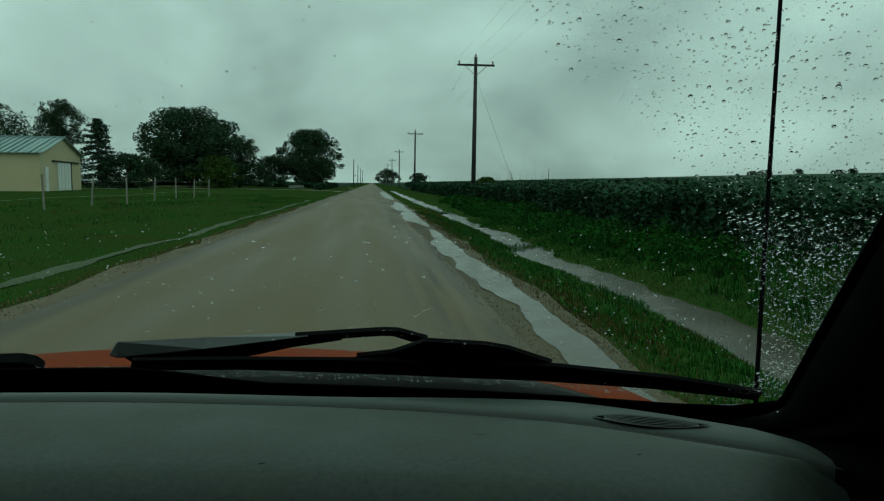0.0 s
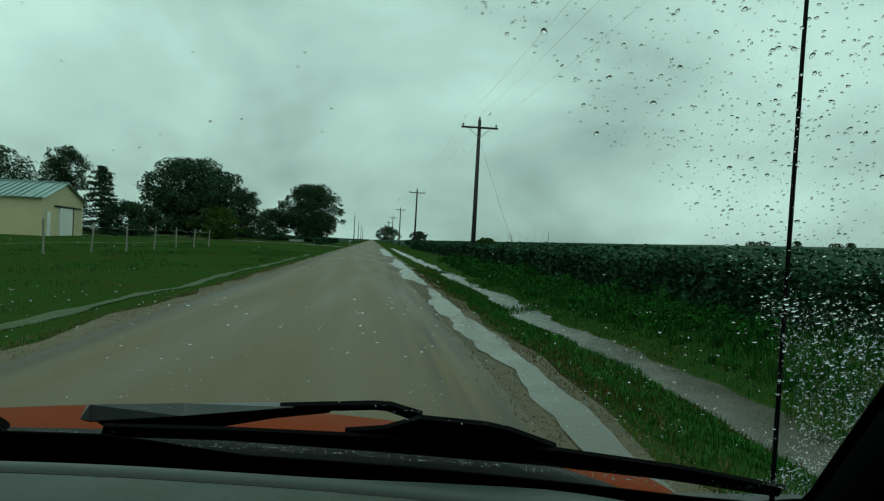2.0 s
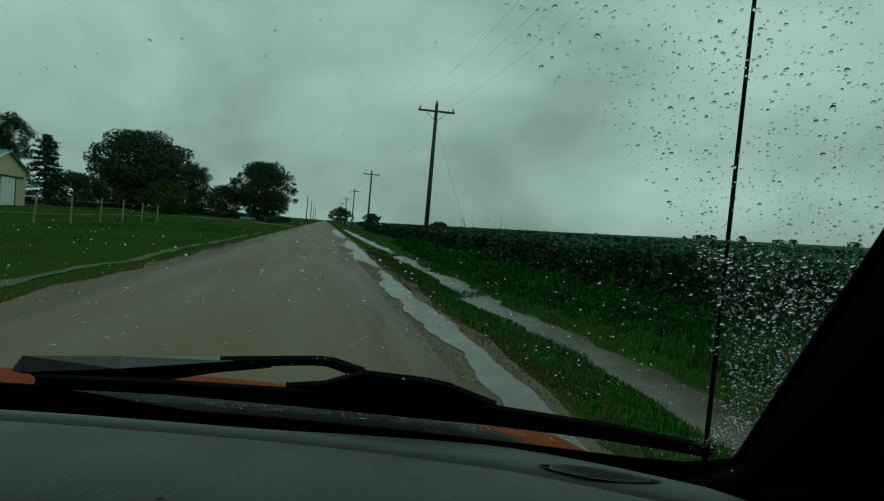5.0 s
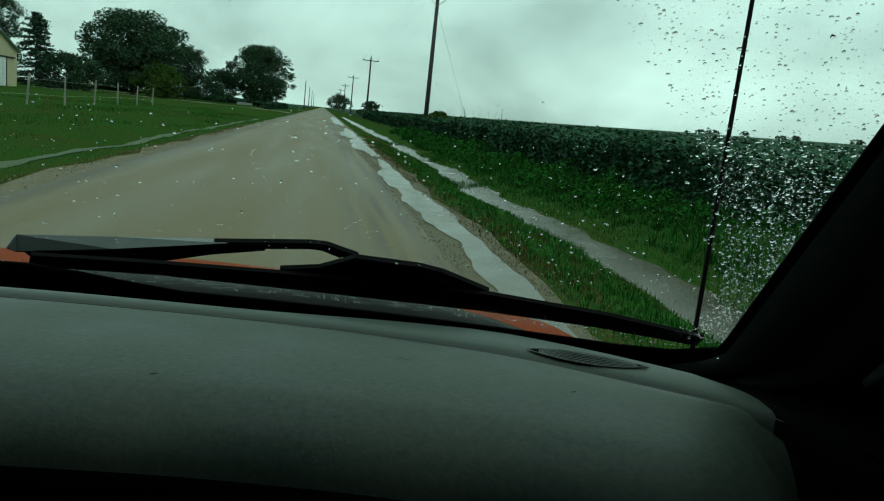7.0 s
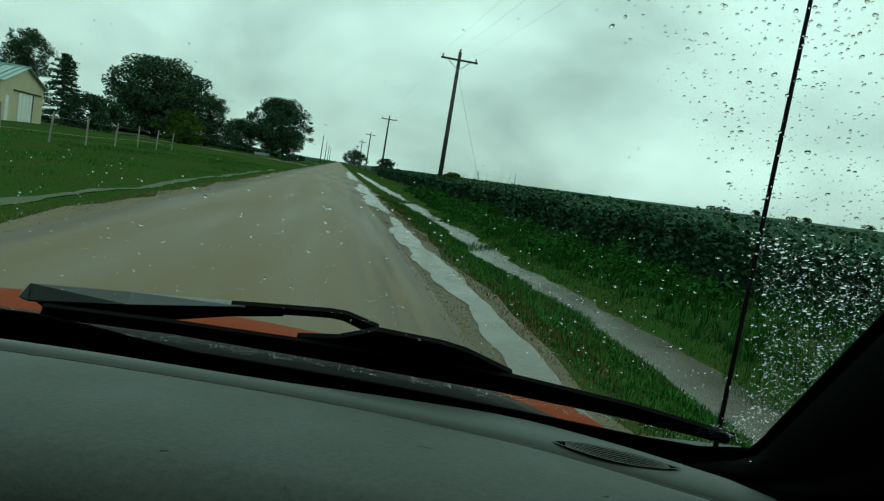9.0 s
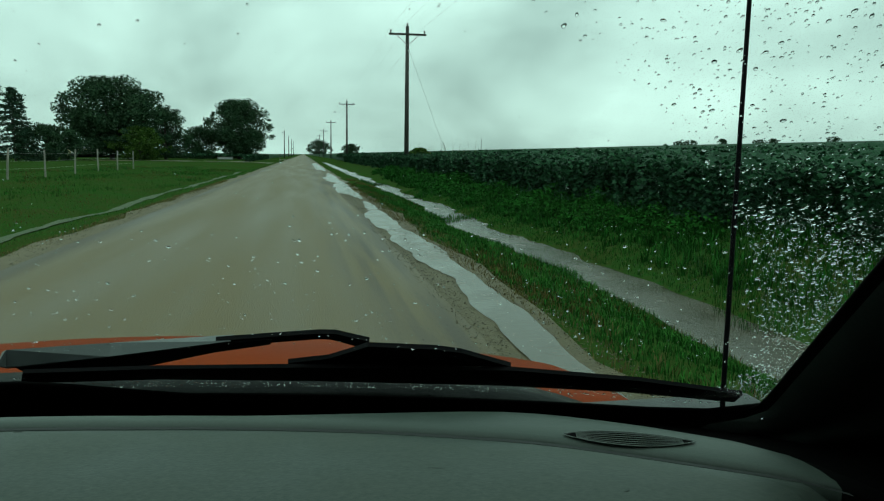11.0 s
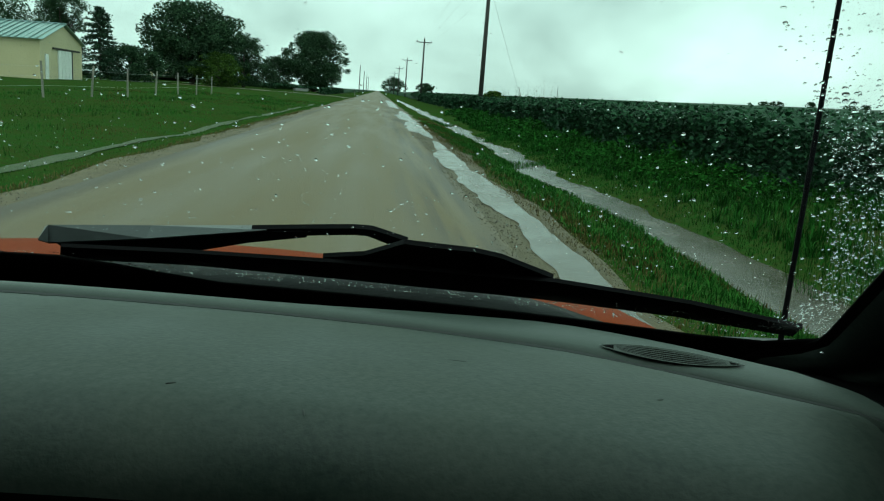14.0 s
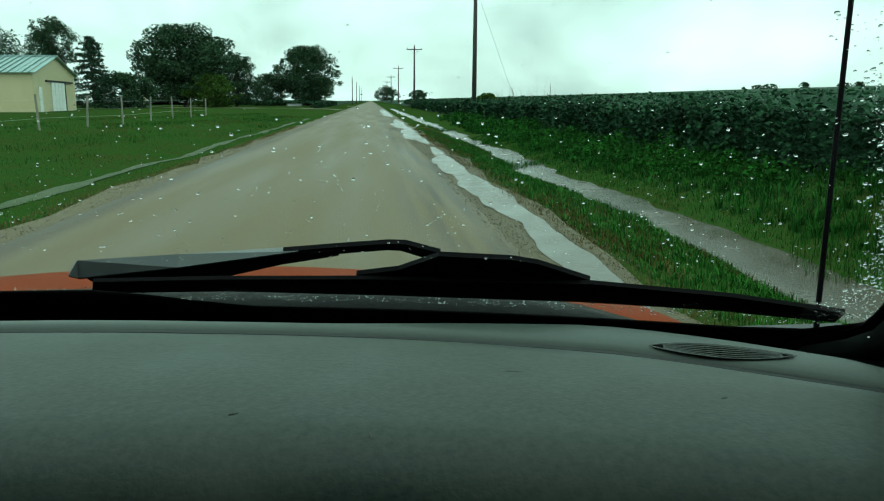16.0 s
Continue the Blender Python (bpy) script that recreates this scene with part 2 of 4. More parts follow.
def raw(name, verts, faces, mat, parent=None, label="", smooth=False):
    """A mesh from computed arrays of corners and faces."""
    me = bpy.data.meshes.new(name)
    v, f = np.asarray(verts, np.float32), np.asarray(faces, np.int32)
    k = f.shape[1]
    me.vertices.add(len(v))
    me.vertices.foreach_set("co", v.ravel())
    me.loops.add(f.size)
    me.loops.foreach_set("vertex_index", f.ravel())
    me.polygons.add(len(f))
    me.polygons.foreach_set("loop_start", np.arange(len(f), dtype=np.int32) * k)
    if smooth:
        me.polygons.foreach_set("use_smooth", np.ones(len(f), bool))
    me.update(calc_edges=True)
    me.validate()
    me.materials.append(mat)
    ob = new(name, me)
    ob.parent = parent
    return tagged(ob, label)


def add_box(bm, size, m=None, bevel=0.0):
    r = bmesh.ops.create_cube(bm, size=1.0)
    bmesh.ops.transform(bm, matrix=(m or Matrix()) @ Matrix.Diagonal((*size, 1)), verts=r["verts"])
    if bevel:
        bmesh.ops.bevel(bm, geom=list({e for v in r["verts"] for e in v.link_edges}), offset=bevel, segments=2, affect="EDGES")
    return bm


def box(size, m=None, bevel=0.0):
    return add_box(bmesh.new(), size, m, bevel)


def add_tube(bm, points, radii, sides=8):
    """A round bar along points, with a radius at each."""
    rings = []
    for i, p in enumerate(points):
        a = Vector(points[min(i + 1, len(points) - 1)]) - Vector(points[max(i - 1, 0)])
        q = a.to_track_quat("Z", "Y")
        rings.append([bm.verts.new(Vector(p) + q @ Vector((math.cos(t) * radii[i], math.sin(t) * radii[i], 0)))
                      for t in (2 * math.pi * k / sides for k in range(sides))])
    for a, b in zip(rings, rings[1:]):
        for k in range(sides):
            bm.faces.new((a[k], a[(k + 1) % sides], b[(k + 1) % sides], b[k]))
    bm.faces.new(rings[0][::-1])
    bm.faces.new(rings[-1])
    return bm


def tube(points, radii, sides=8):
    return add_tube(bmesh.new(), points, radii, sides)


def grid_mesh(name, fn, us, vs, mat, parent=None, label="", thick=0.0, smooth=True):
    """A sheet of points fn(u, v), with thickness where asked."""
    bm = bmesh.new()
    g = [[bm.verts.new(fn(u, v)) for v in vs] for u in us]
    for i in range(len(us) - 1):
        for j in range(len(vs) - 1):
            bm.faces.new((g[i][j], g[i + 1][j], g[i + 1][j + 1], g[i][j + 1]))
    ob = part(name, bm, mat, parent, label, smooth)
    if thick:
        s = ob.modifiers.new("thickness", "SOLIDIFY")
        s.thickness, s.offset = thick, 0
    return ob


def span(a, b, n):
    return [a + (b - a) * i / (n - 1) for i in range(n)]


rng = np.random.default_rng(7)


# ---------- the land ----------
GX = (-3000, -60, -40, -14, -9, -7, -6.0, -5.3, -4.96, -4.6, -4.3, -3.9, -3.3, 1.2, 1.9, 2.6, 3.25, 3.6, 4.3, 4.7, 5.9, 6.7, 9, 40, 200, 3000)
GZ = (0.9, 0.6, 0.45, 0.18, 0.06, 0.02, -0.03, -0.09, -0.15, -0.15, -0.08, -0.02, -0.03, -0.03, -0.02, -0.11, -0.36, -0.47, -0.47, -0.34, -0.10, 0.06, 0.16, 0.75, 4.6, 60.0)


def land(x, y):
    bank = np.clip((x - 2.3) / 0.7, 0, 1) * np.clip((6.2 - x) / 0.8, 0, 1) * np.clip((y - 5.0) / 8.0, 0.25, 1)
    wander = 0.14 * np.sin(y * 0.41 + 0.6) + 0.09 * np.sin(y * 1.07 + 2.0) + 0.05 * np.sin(y * 2.3 + 1.4 * x) + 0.05 * np.sin(y * 4.1 - 2.2 * x)
    z = np.interp(x + bank * wander, GX, GZ)
    rough_off = np.where((x < -4) | (x > 2.1), 0.035, 0.0) * np.clip((np.abs(x - 3.95) - 0.45) / 0.4, 0.15, 1.0)
    return z + rough_off * (np.sin(x * 1.7 + y * 0.9) + np.sin(y * 0.37 - x * 0.6) * 1.3) * 0.5


gx = np.unique(np.concatenate([np.array(GX), np.arange(-16, 14, 0.5), np.arange(2.3, 6.3, 0.125), np.arange(-60, 60, 5), [-2000, -1000, -500, -250, -120, 120, 250, 500, 1000, 2000]]))
gy = np.concatenate([[-300, -100, -40], np.arange(-20, 40, 0.35), np.arange(40, 80, 1.0), np.arange(80, 160, 4), np.arange(160, 500, 20), [500, 600, 800, 1200, 1800, 2600, 4200]])


def sheet(name, xs, ys, zf, mat, label, category, kind="structure", smooth=True):
    X, Y = np.meshgrid(xs, ys, indexing="ij")
    V = np.stack([X, Y, zf(X, Y)], -1).reshape(-1, 3)
    n, m = X.shape
    i, j = np.meshgrid(np.arange(n - 1), np.arange(m - 1), indexing="ij")
    a = (i * m + j).ravel()
    F = np.stack([a, a + m, a + m + 1, a + 1], 1)
    ob = raw(name, V, F, mat, smooth=smooth)
    return tagged(ob, label, category, kind=kind)


sheet("ground", gx, gy, land, GRASS, "wet green grass verges and lawn", "grass")

road_y = np.concatenate([np.arange(-60, 60, 1.5), np.arange(60, 400, 10), [400, 600, 900, 1400, 2200, 4000]])


def road_top(X, Y):
    return 0.035 - 0.0105 * (X + 1.05) ** 2 * 0.62 + 0.0035 * np.sin(Y * 0.41 + X) + 0.0022 * np.sin(Y * 1.13 + 2.0 * X + 1)


road = sheet("road", np.linspace(-3.14, 1.22, 14), road_y, road_top, ROAD, "wet tan chip-seal country road", "road")
for nm, x0, x1, lab in (("shoulder_left", -3.56, -3.02, "brown wet clay edge of the road"), ("shoulder_right", 1.1, 1.90, "wet gravel shoulder with puddled ruts")):
    c = x0 + x1

    def edge(X, Y, x0=x0, x1=x1):
        return -0.012 + 0.006 * np.sin(X * 9 + Y * 1.3)
    Yw = road_y
    tt = np.linspace(0, 1, 5)
    X, Y = np.meshgrid(tt, Yw, indexing="ij")
    wob = 0.10 * np.sin(Y * 0.9) + 0.08 * np.sin(Y * 2.3 + 1)
    XX = x0 + (x1 - x0) * X + (wob * X if x0 > 0 else wob * (1 - X))
    Z = np.where((X == 0) if x0 > 0 else (X == 1), -0.03, 0.0) + edge(XX, Y) + 0.012
    n, m = X.shape
    i, j = np.meshgrid(np.arange(n - 1), np.arange(m - 1), indexing="ij")
    a = (i * m + j).ravel()
    tagged(raw(nm, np.stack([XX, Y, Z], -1).reshape(-1, 3), np.stack([a, a + m, a + m + 1, a + 1], 1), GRAVEL if x0 > 0 else DIRT, smooth=True), lab, "shoulder", kind="structure")


def water_strip(name, ys, left, right, z, label):
    """A pool with wavering banks."""
    rows = []
    for y in ys:
        a, b = left(y), right(y)
        rows.append([(a + (b - a) * k / 4, y, z) for k in range(5)])
    V = [p for r in rows for p in r]
    F = [(i * 5 + k, i * 5 + k + 1, i * 5 + k + 6, i * 5 + k + 5) for i in range(len(rows) - 1) for k in range(4)]
    return tagged(raw(name, V, F, WATER, smooth=True), label, "water", kind="structure")


def wob(y, s, a=1.0):
    return a * (0.42 * math.sin(y * 0.53 + s) + 0.26 * math.sin(y * 1.31 + 2.1 * s) + 0.18 * math.sin(y * 2.9 + 3.3 * s) + 0.08 * math.sin(y * 6.7 + 1.7 * s) + 0.03 * math.sin(y * 13.1 + s))


ditch_y = span(-12, 60, 145) + span(62, 160, 50)
water_strip("ditch_water", ditch_y, lambda y: 2.85, lambda y: 5.25, -0.440, "grey rain water standing in the roadside ditch")
tagged(raw("worn_track", [(-4.64 - 0.26 * q + 0.16 * wob(y, 2.0 + q), y, float(land(np.array(-4.62 - 0.34 * q), np.array(y))) + 0.016) for y in span(-10, 64, 150) for q in (0, 1)], [(2 * i, 2 * i + 1, 2 * i + 3, 2 * i + 2) for i in range(149)], TRACK, smooth=True), "pale wet worn track of flattened grass", "track", kind="structure")


def puddle(ys, inner, outer, z, label):
    return water_strip("puddle", ys, inner, outer, z, label)


PUDDLES = ((2.2, 21.0, 1.60, 0.27), (22.0, 52.0, 1.62, 0.48), (58.0, 110.0, 1.6, 0.7))
for y0, y1, b, pw in PUDDLES:
    mid, half = (y0 + y1) / 2, (y1 - y0) / 2

    def taper(y, mid=mid, half=half):
        return max(0.0, 1 - abs((y - mid) / half) ** 3) ** 0.6
    puddle(span(y0, y1, 260), lambda y, b=b, w=pw: b - w * (1 + wob(y * 0.9, 1.0, 0.7)) * taper(y) - 0.01, lambda y, b=b: b + 0.12 * taper(y) * (1 + wob(y, 3.0, 0.9)), 0.0075,
           "shallow rain puddle along the road edge")


# ---------- grass, reeds and crops ----------
def blades(name, n, xr, yr, h, w, mat, label, category, near=2.0, mask=None):
    """Many thin bent blades standing on the land."""
    x = rng.uniform(*xr, n)
    y = yr[0] + (yr[1] - yr[0]) * rng.random(n) ** near
    if mask is not None:
        k = mask(x, y)
        x, y = x[k], y[k]
    n = len(x)
    z = land(x, y) - 0.01
    a = rng.uniform(0, 2 * np.pi, n)
    hh = h * rng.uniform(0.5, 1.15, n) * (1 + y / 120)
    ww = w * rng.uniform(0.6, 1.2, n) * (1 + y / 14)
    lean = rng.uniform(0.05, 0.6, n) * hh
    d = np.stack([np.cos(a), np.sin(a)], 1)
    s = np.stack([-np.sin(a), np.cos(a)], 1)
    base = np.stack([x, y], 1)
    V = np.zeros((n, 5, 3))
    for q, (side, up, out) in enumerate(((-1, 0, 0), (1, 0, 0), (-0.7, 0.55, 0.35), (0.7, 0.55, 0.35), (0, 1, 1))):
        V[:, q, :2] = base + s * (ww * side)[:, None] + d * (lean * out)[:, None]
        V[:, q, 2] = z + hh * up
    i = np.arange(n)[:, None] * 5
    F = np.concatenate([i + [0, 1, 3], i + [0, 3, 2], i + [2, 3, 4]])
    return tagged(raw(name, V.reshape(-1, 3), F, mat), label, category, kind="stuff")


def off_water(x, y):
    return land(x, y) > -0.435


blades("verge_grass", 78000, (1.95, 6.9), (1.5, 34), 0.070, 0.0033, BLADE, "wet green grass on the ditch banks", "grass", 1.7, off_water)
blades("verge_grass", 9000, (1.95, 6.9), (-9, 1.6), 0.070, 0.0045, BLADE, "wet green grass on the ditch banks", "grass", 1.0, off_water)
LAWNBLADE = material("lawn_blades", (0.030, 0.078, 0.016), (0.044, 0.142, 0.026), scale=0.35, rough=0.9, island=0.35, spec=0.0)
blades("lawn_grass", 42000, (-16, -3.5), (4, 70), 0.045, 0.004, LAWNBLADE, "wet mown grass beside the road", "grass", 2.3, lambda x, y: (x > -4.55) | (x < -5.0) | (np.sin(7.3 * x + 3.1 * y) > 0.55))
blades("lawn_brown_grass", 15000, (-17, -5.2), (7, 74), 0.060, 0.004, BROWNBLADE, "brown seed heads mottling the roadside grass", "grass", 1.9, lambda x, y: np.sin(y * 0.31 + 0.9 * x) + np.sin(0.7 * x - y * 0.13 + 1.0) + np.sin(2.3 * x + y * 0.9) > 0.7)
blades("rough_lawn_grass", 16000, (-17, -5.2), (7, 74), 0.11, 0.0038, BLADE, "longer darker grass among the mown lawn", "grass", 1.9, lambda x, y: np.sin(y * 0.23 - 0.8 * x + 2.0) + np.sin(1.1 * x + y * 0.17) + np.sin(1.9 * x - y * 0.6) > 0.6)
blades("ditch_tufts", 30000, (3.0, 5.3), (1.5, 44), 0.13, 0.0036, BLADE, "grass tufts standing in the ditch water", "grass", 1.5, lambda x, y: np.sin(y * 0.55 + 0.8 * x) + np.sin(y * 1.37 - 1.9 * x) + 0.9 * np.abs(x - 4.12) > 1.75)
blades("brown_edge_grass", 15000, (1.72, 2.35), (1.5, 34), 0.050, 0.0045, BROWNBLADE, "brown dead grass patches along the shoulder", "grass", 1.5, lambda x, y: np.sin(y * 0.8 + 1.0) + np.sin(y * 2.1) + np.sin(6 * x + y) > -0.1)
blades("brown_bank_grass", 9000, (2.1, 3.5), (1.5, 40), 0.075, 0.0036, BROWNBLADE, "brown rain-beaten grass mottling the ditch bank", "grass", 1.6, lambda x, y: np.sin(y * 0.9 + 2.3 * x) + np.sin(y * 0.37 - 1.1) + np.sin(3.1 * x - y * 1.9) > 0.75)
blades("dry_edge_grass", 3800, (1.72, 2.25), (1.5, 30), 0.06, 0.004, DRYBLADE, "brown dry grass and clay along the shoulder", "grass", 1.5)
blades("dry_edge_grass", 5200, (-3.75, -3.4), (4, 40), 0.05, 0.005, DRYBLADE, "brown dry grass along the road edge", "grass", 1.5)
blades("ditch_reeds", 1500, (5.0, 6.9), (3, 46), 0.30, 0.005, BLADE, "tall weeds on the field bank of the ditch", "weeds", 1.2)


def stones(name, n, xr, yr, size, mat, label):
    """Loose eight-sided stones lying half sunk."""
    x, y = rng.uniform(*xr, n), yr[0] + (yr[1] - yr[0]) * rng.random(n) ** 1.5
    r = size * rng.uniform(0.5, 1.6, n) * (1 + y / 25)
    base = np.array([(1, 0, 0), (0, 1, 0), (-1, 0, 0), (0, -1, 0), (0, 0, 0.7), (0, 0, -0.6)], float)
    V = base[None] * (r[:, None, None] * rng.uniform(0.6, 1.3, (n, 6, 1)))
    V[:, :, 0] += x[:, None]
    V[:, :, 1] += y[:, None]
    V[:, :, 2] += 0.004
    i = np.arange(n)[:, None] * 6
    F = np.concatenate([i + f for f in ([0, 1, 4], [1, 2, 4], [2, 3, 4], [3, 0, 4], [1, 0, 5], [2, 1, 5], [3, 2, 5], [0, 3, 5])])
    return tagged(raw(name, V.reshape(-1, 3), F, mat), label, "gravel", kind="stuff")


STONE = material("wet_stones", (0.035, 0.029, 0.017), (0.14, 0.112, 0.068), scale=3, rough=0.5, island=0.7, spec=0.3)
stones("gravel_stones", 7000, (1.12, 1.98), (2.0, 26.0), 0.0048, STONE, "loose wet stones on the gravel shoulder")
stones("gravel_stones", 2600, (-3.6, -2.95), (5.0, 32.0), 0.005, STONE, "loose wet stones along the road edge")


def leaves(name, x, y, z, size, mat, label, category, parent=None, kind="stuff"):
    """Small four-cornered leaves, each turned its own way and folded along its rib."""
    n = len(x)
    a, b = rng.uniform(0, 2 * np.pi, n), rng.uniform(-0.9, 0.9, n)
    u = np.stack([np.cos(a), np.sin(a), np.sin(b) * 0.7], 1)
    u /= np.linalg.norm(u, axis=1)[:, None]
    r = rng.normal(size=(n, 3))
    v = np.cross(u, r)
    v /= np.linalg.norm(v, axis=1)[:, None] + 1e-9
    c = np.stack([x, y, z], 1)
    s = (size * rng.uniform(0.6, 1.3, n))[:, None]
    w = np.cross(u, v) * s * 0.18
    V = np.stack([c - u * s * 0.6, c + v * s * 0.42 + w, c + u * s * 0.6, c - v * s * 0.42 + w], 1).reshape(-1, 3)
    i = np.arange(n)[:, None] * 4
    F = np.concatenate([i + [0, 1, 2], i + [0, 2, 3]])
    ob = raw(name, V, F, mat, parent)
    return tagged(ob, label, category, kind=kind) if kind else ob


def crop_top(x, y):
    return land(x, y) + 0.94 + 0.06 * np.sin(y * 0.47 + 1.3) + 0.08 * np.sin(x * 2.1 + y * 0.8) + 0.07 * np.sin(y * 1.9 - x * 0.7) + 0.05 * np.sin(y * 4.3 + x * 3.1)


def crop_field(x0, sgn, y0, y1, depth, n_face, n_top, label):
    """A field of bushy plants: a dense rough canopy with loose leaves on its near face and top."""
    xs = x0 + sgn * np.array([0.25, 0.3, 0.5, 0.9, 1.4, 2, 3, 4, 5.5, 7, 9, 12, 16, 22, 30, 45, 70, 110, 180, 300, 600, 1200])
    xs = xs[np.abs(xs - x0) <= depth]
    ys = np.concatenate([np.arange(y0, min(y1, 60), 0.45), np.arange(max(60, y0), 150, 1.6), np.arange(max(150, y0), 500, 8), [500, 620, 800, 1100, 1600, 2500]])
    ys = ys[(ys >= y0) & (ys <= y1)]
    X, Y = np.meshgrid(xs, ys, indexing="ij")
    Z = crop_top(X, Y) - 0.07 + rng.normal(0, 0.05, X.shape)
    Z[0] = land(X[0], Y[0]) - 0.05
    X[0:3] += sgn * (0.16 * np.sin(Y[0:3] * 0.83) - 0.12 * np.sin(Y[0:3] * 1.71) + 0.1)
    X[1:3] += rng.normal(0, 0.10, X[1:3].shape)
    n, m = X.shape
    i, j = np.meshgrid(np.arange(n - 1), np.arange(m - 1), indexing="ij")
    a = (i * m + j).ravel()
    tagged(raw("crop_field", np.stack([X, Y, Z], -1).reshape(-1, 3), np.stack([a, a + m, a + m + 1, a + 1], 1), CANOPY, smooth=False), label, "crops", kind="stuff")
    yf = y0 + (min(y1, 130) - y0) * rng.random(n_face) ** 1.5
    xf = x0 + sgn * (np.abs(rng.normal(0, 0.22, n_face)) + 0.12 * np.sin(yf * 4.2) + 0.16 * np.sin(yf * 0.83) - 0.12 * np.sin(yf * 1.71))
    zf = land(xf, yf) + rng.random(n_face) ** 0.7 * 1.0
    leaves("crop_leaves", xf, yf, zf, 0.070 + 0.0018 * np.clip(yf, 0, 200), CROP, "dark green bean leaves on the field edge", "crops")
    yt = y0 + (min(y1, 160) - y0) * rng.random(n_top) ** 1.4
    xt = x0 + sgn * rng.random(n_top) ** 2.2 * 26
    zt = crop_top(xt, yt) - 0.04 + rng.normal(0, 0.055, n_top)
    leaves("crop_leaves", xt, yt, zt, 0.072 + 0.0019 * np.clip(yt, 0, 200), CROP, "dark green bean plant tops", "crops")


crop_field(6.55, 1, -12, 2500, 1200, 78000, 76000, "broad field of dark green bean plants")
crop_field(-8.6, -1, 196, 2500, 1200, 9000, 6000, "far bean field beside the road")


def tufts(name, count, xr, yr, per, h, w, mat, label):
    """Bunches of long bent blades spreading from one root."""
    cx, cy = rng.uniform(*xr, count), yr[0] + (yr[1] - yr[0]) * rng.random(count) ** 1.5
    big = rng.uniform(0.55, 1.35, count)
    q = np.repeat(np.arange(count), per)
    n = len(q)
    a = rng.uniform(0, 2 * np.pi, n)
    d, sd = np.stack([np.cos(a), np.sin(a)], 1), np.stack([-np.sin(a), np.cos(a)], 1)
    base = np.stack([cx[q], cy[q]], 1) + d * (rng.random(n) * 0.07)[:, None]
    z = land(base[:, 0], base[:, 1]) - 0.01
    hh = h * big[q] * rng.uniform(0.5, 1.1, n)
    out = hh * rng.uniform(0.15, 0.95, n)
    ww = w * rng.uniform(0.7, 1.2, n) * (1 + base[:, 1] / 16)
    V = np.zeros((n, 5, 3))
    for k, (side, up, far) in enumerate(((-1, 0, 0), (1, 0, 0), (-0.8, 0.7, 0.35), (0.8, 0.7, 0.35), (0, 0.92, 1))):
        V[:, k, :2] = base + sd * (ww * side)[:, None] + d * (out * far)[:, None]
        V[:, k, 2] = z + hh * up
    i = np.arange(n)[:, None] * 5
    F = np.concatenate([i + [0, 1, 3], i + [0, 3, 2], i + [2, 3, 4]])
    return tagged(raw(name, V.reshape(-1, 3), F, mat), label, "grass", kind="stuff")


BRIGHTBLADE = material("fresh_grass_blades", (0.019, 0.074, 0.012), (0.034, 0.142, 0.022), scale=0.9, rough=0.8, island=0.6, spec=0.04)
tufts("bank_tufts", 900, (1.95, 3.2), (2, 34), 16, 0.085, 0.0034, BRIGHTBLADE, "fresh green grass tufts on the road verge")
tufts("bank_tufts", 1100, (4.8, 7.0), (3, 48), 18, 0.22, 0.0042, BLADE, "rank grass tufts on the field bank of the ditch")
tufts("bank_tufts", 420, (4.8, 7.0), (3, 40), 14, 0.17, 0.0038, BRIGHTBLADE, "fresh green grass tufts on the field bank")

# rank weeds in clumps along the field bank
wc_y, wc_x = rng.uniform(2, 60, 170), rng.uniform(5.0, 7.0, 170)
pick = rng.integers(0, 170, 17000)
wx, wy = wc_x[pick] + rng.normal(0, 0.17, 17000), wc_y[pick] + rng.normal(0, 0.28, 17000)
leaves("bank_weeds", wx, wy, land(wx, wy) + rng.random(17000) * (0.16 + 0.34 * rng.random(170)[pick]), 0.04 + 0.0016 * wy, BLADE, "leafy green weeds on the ditch bank", "weeds")


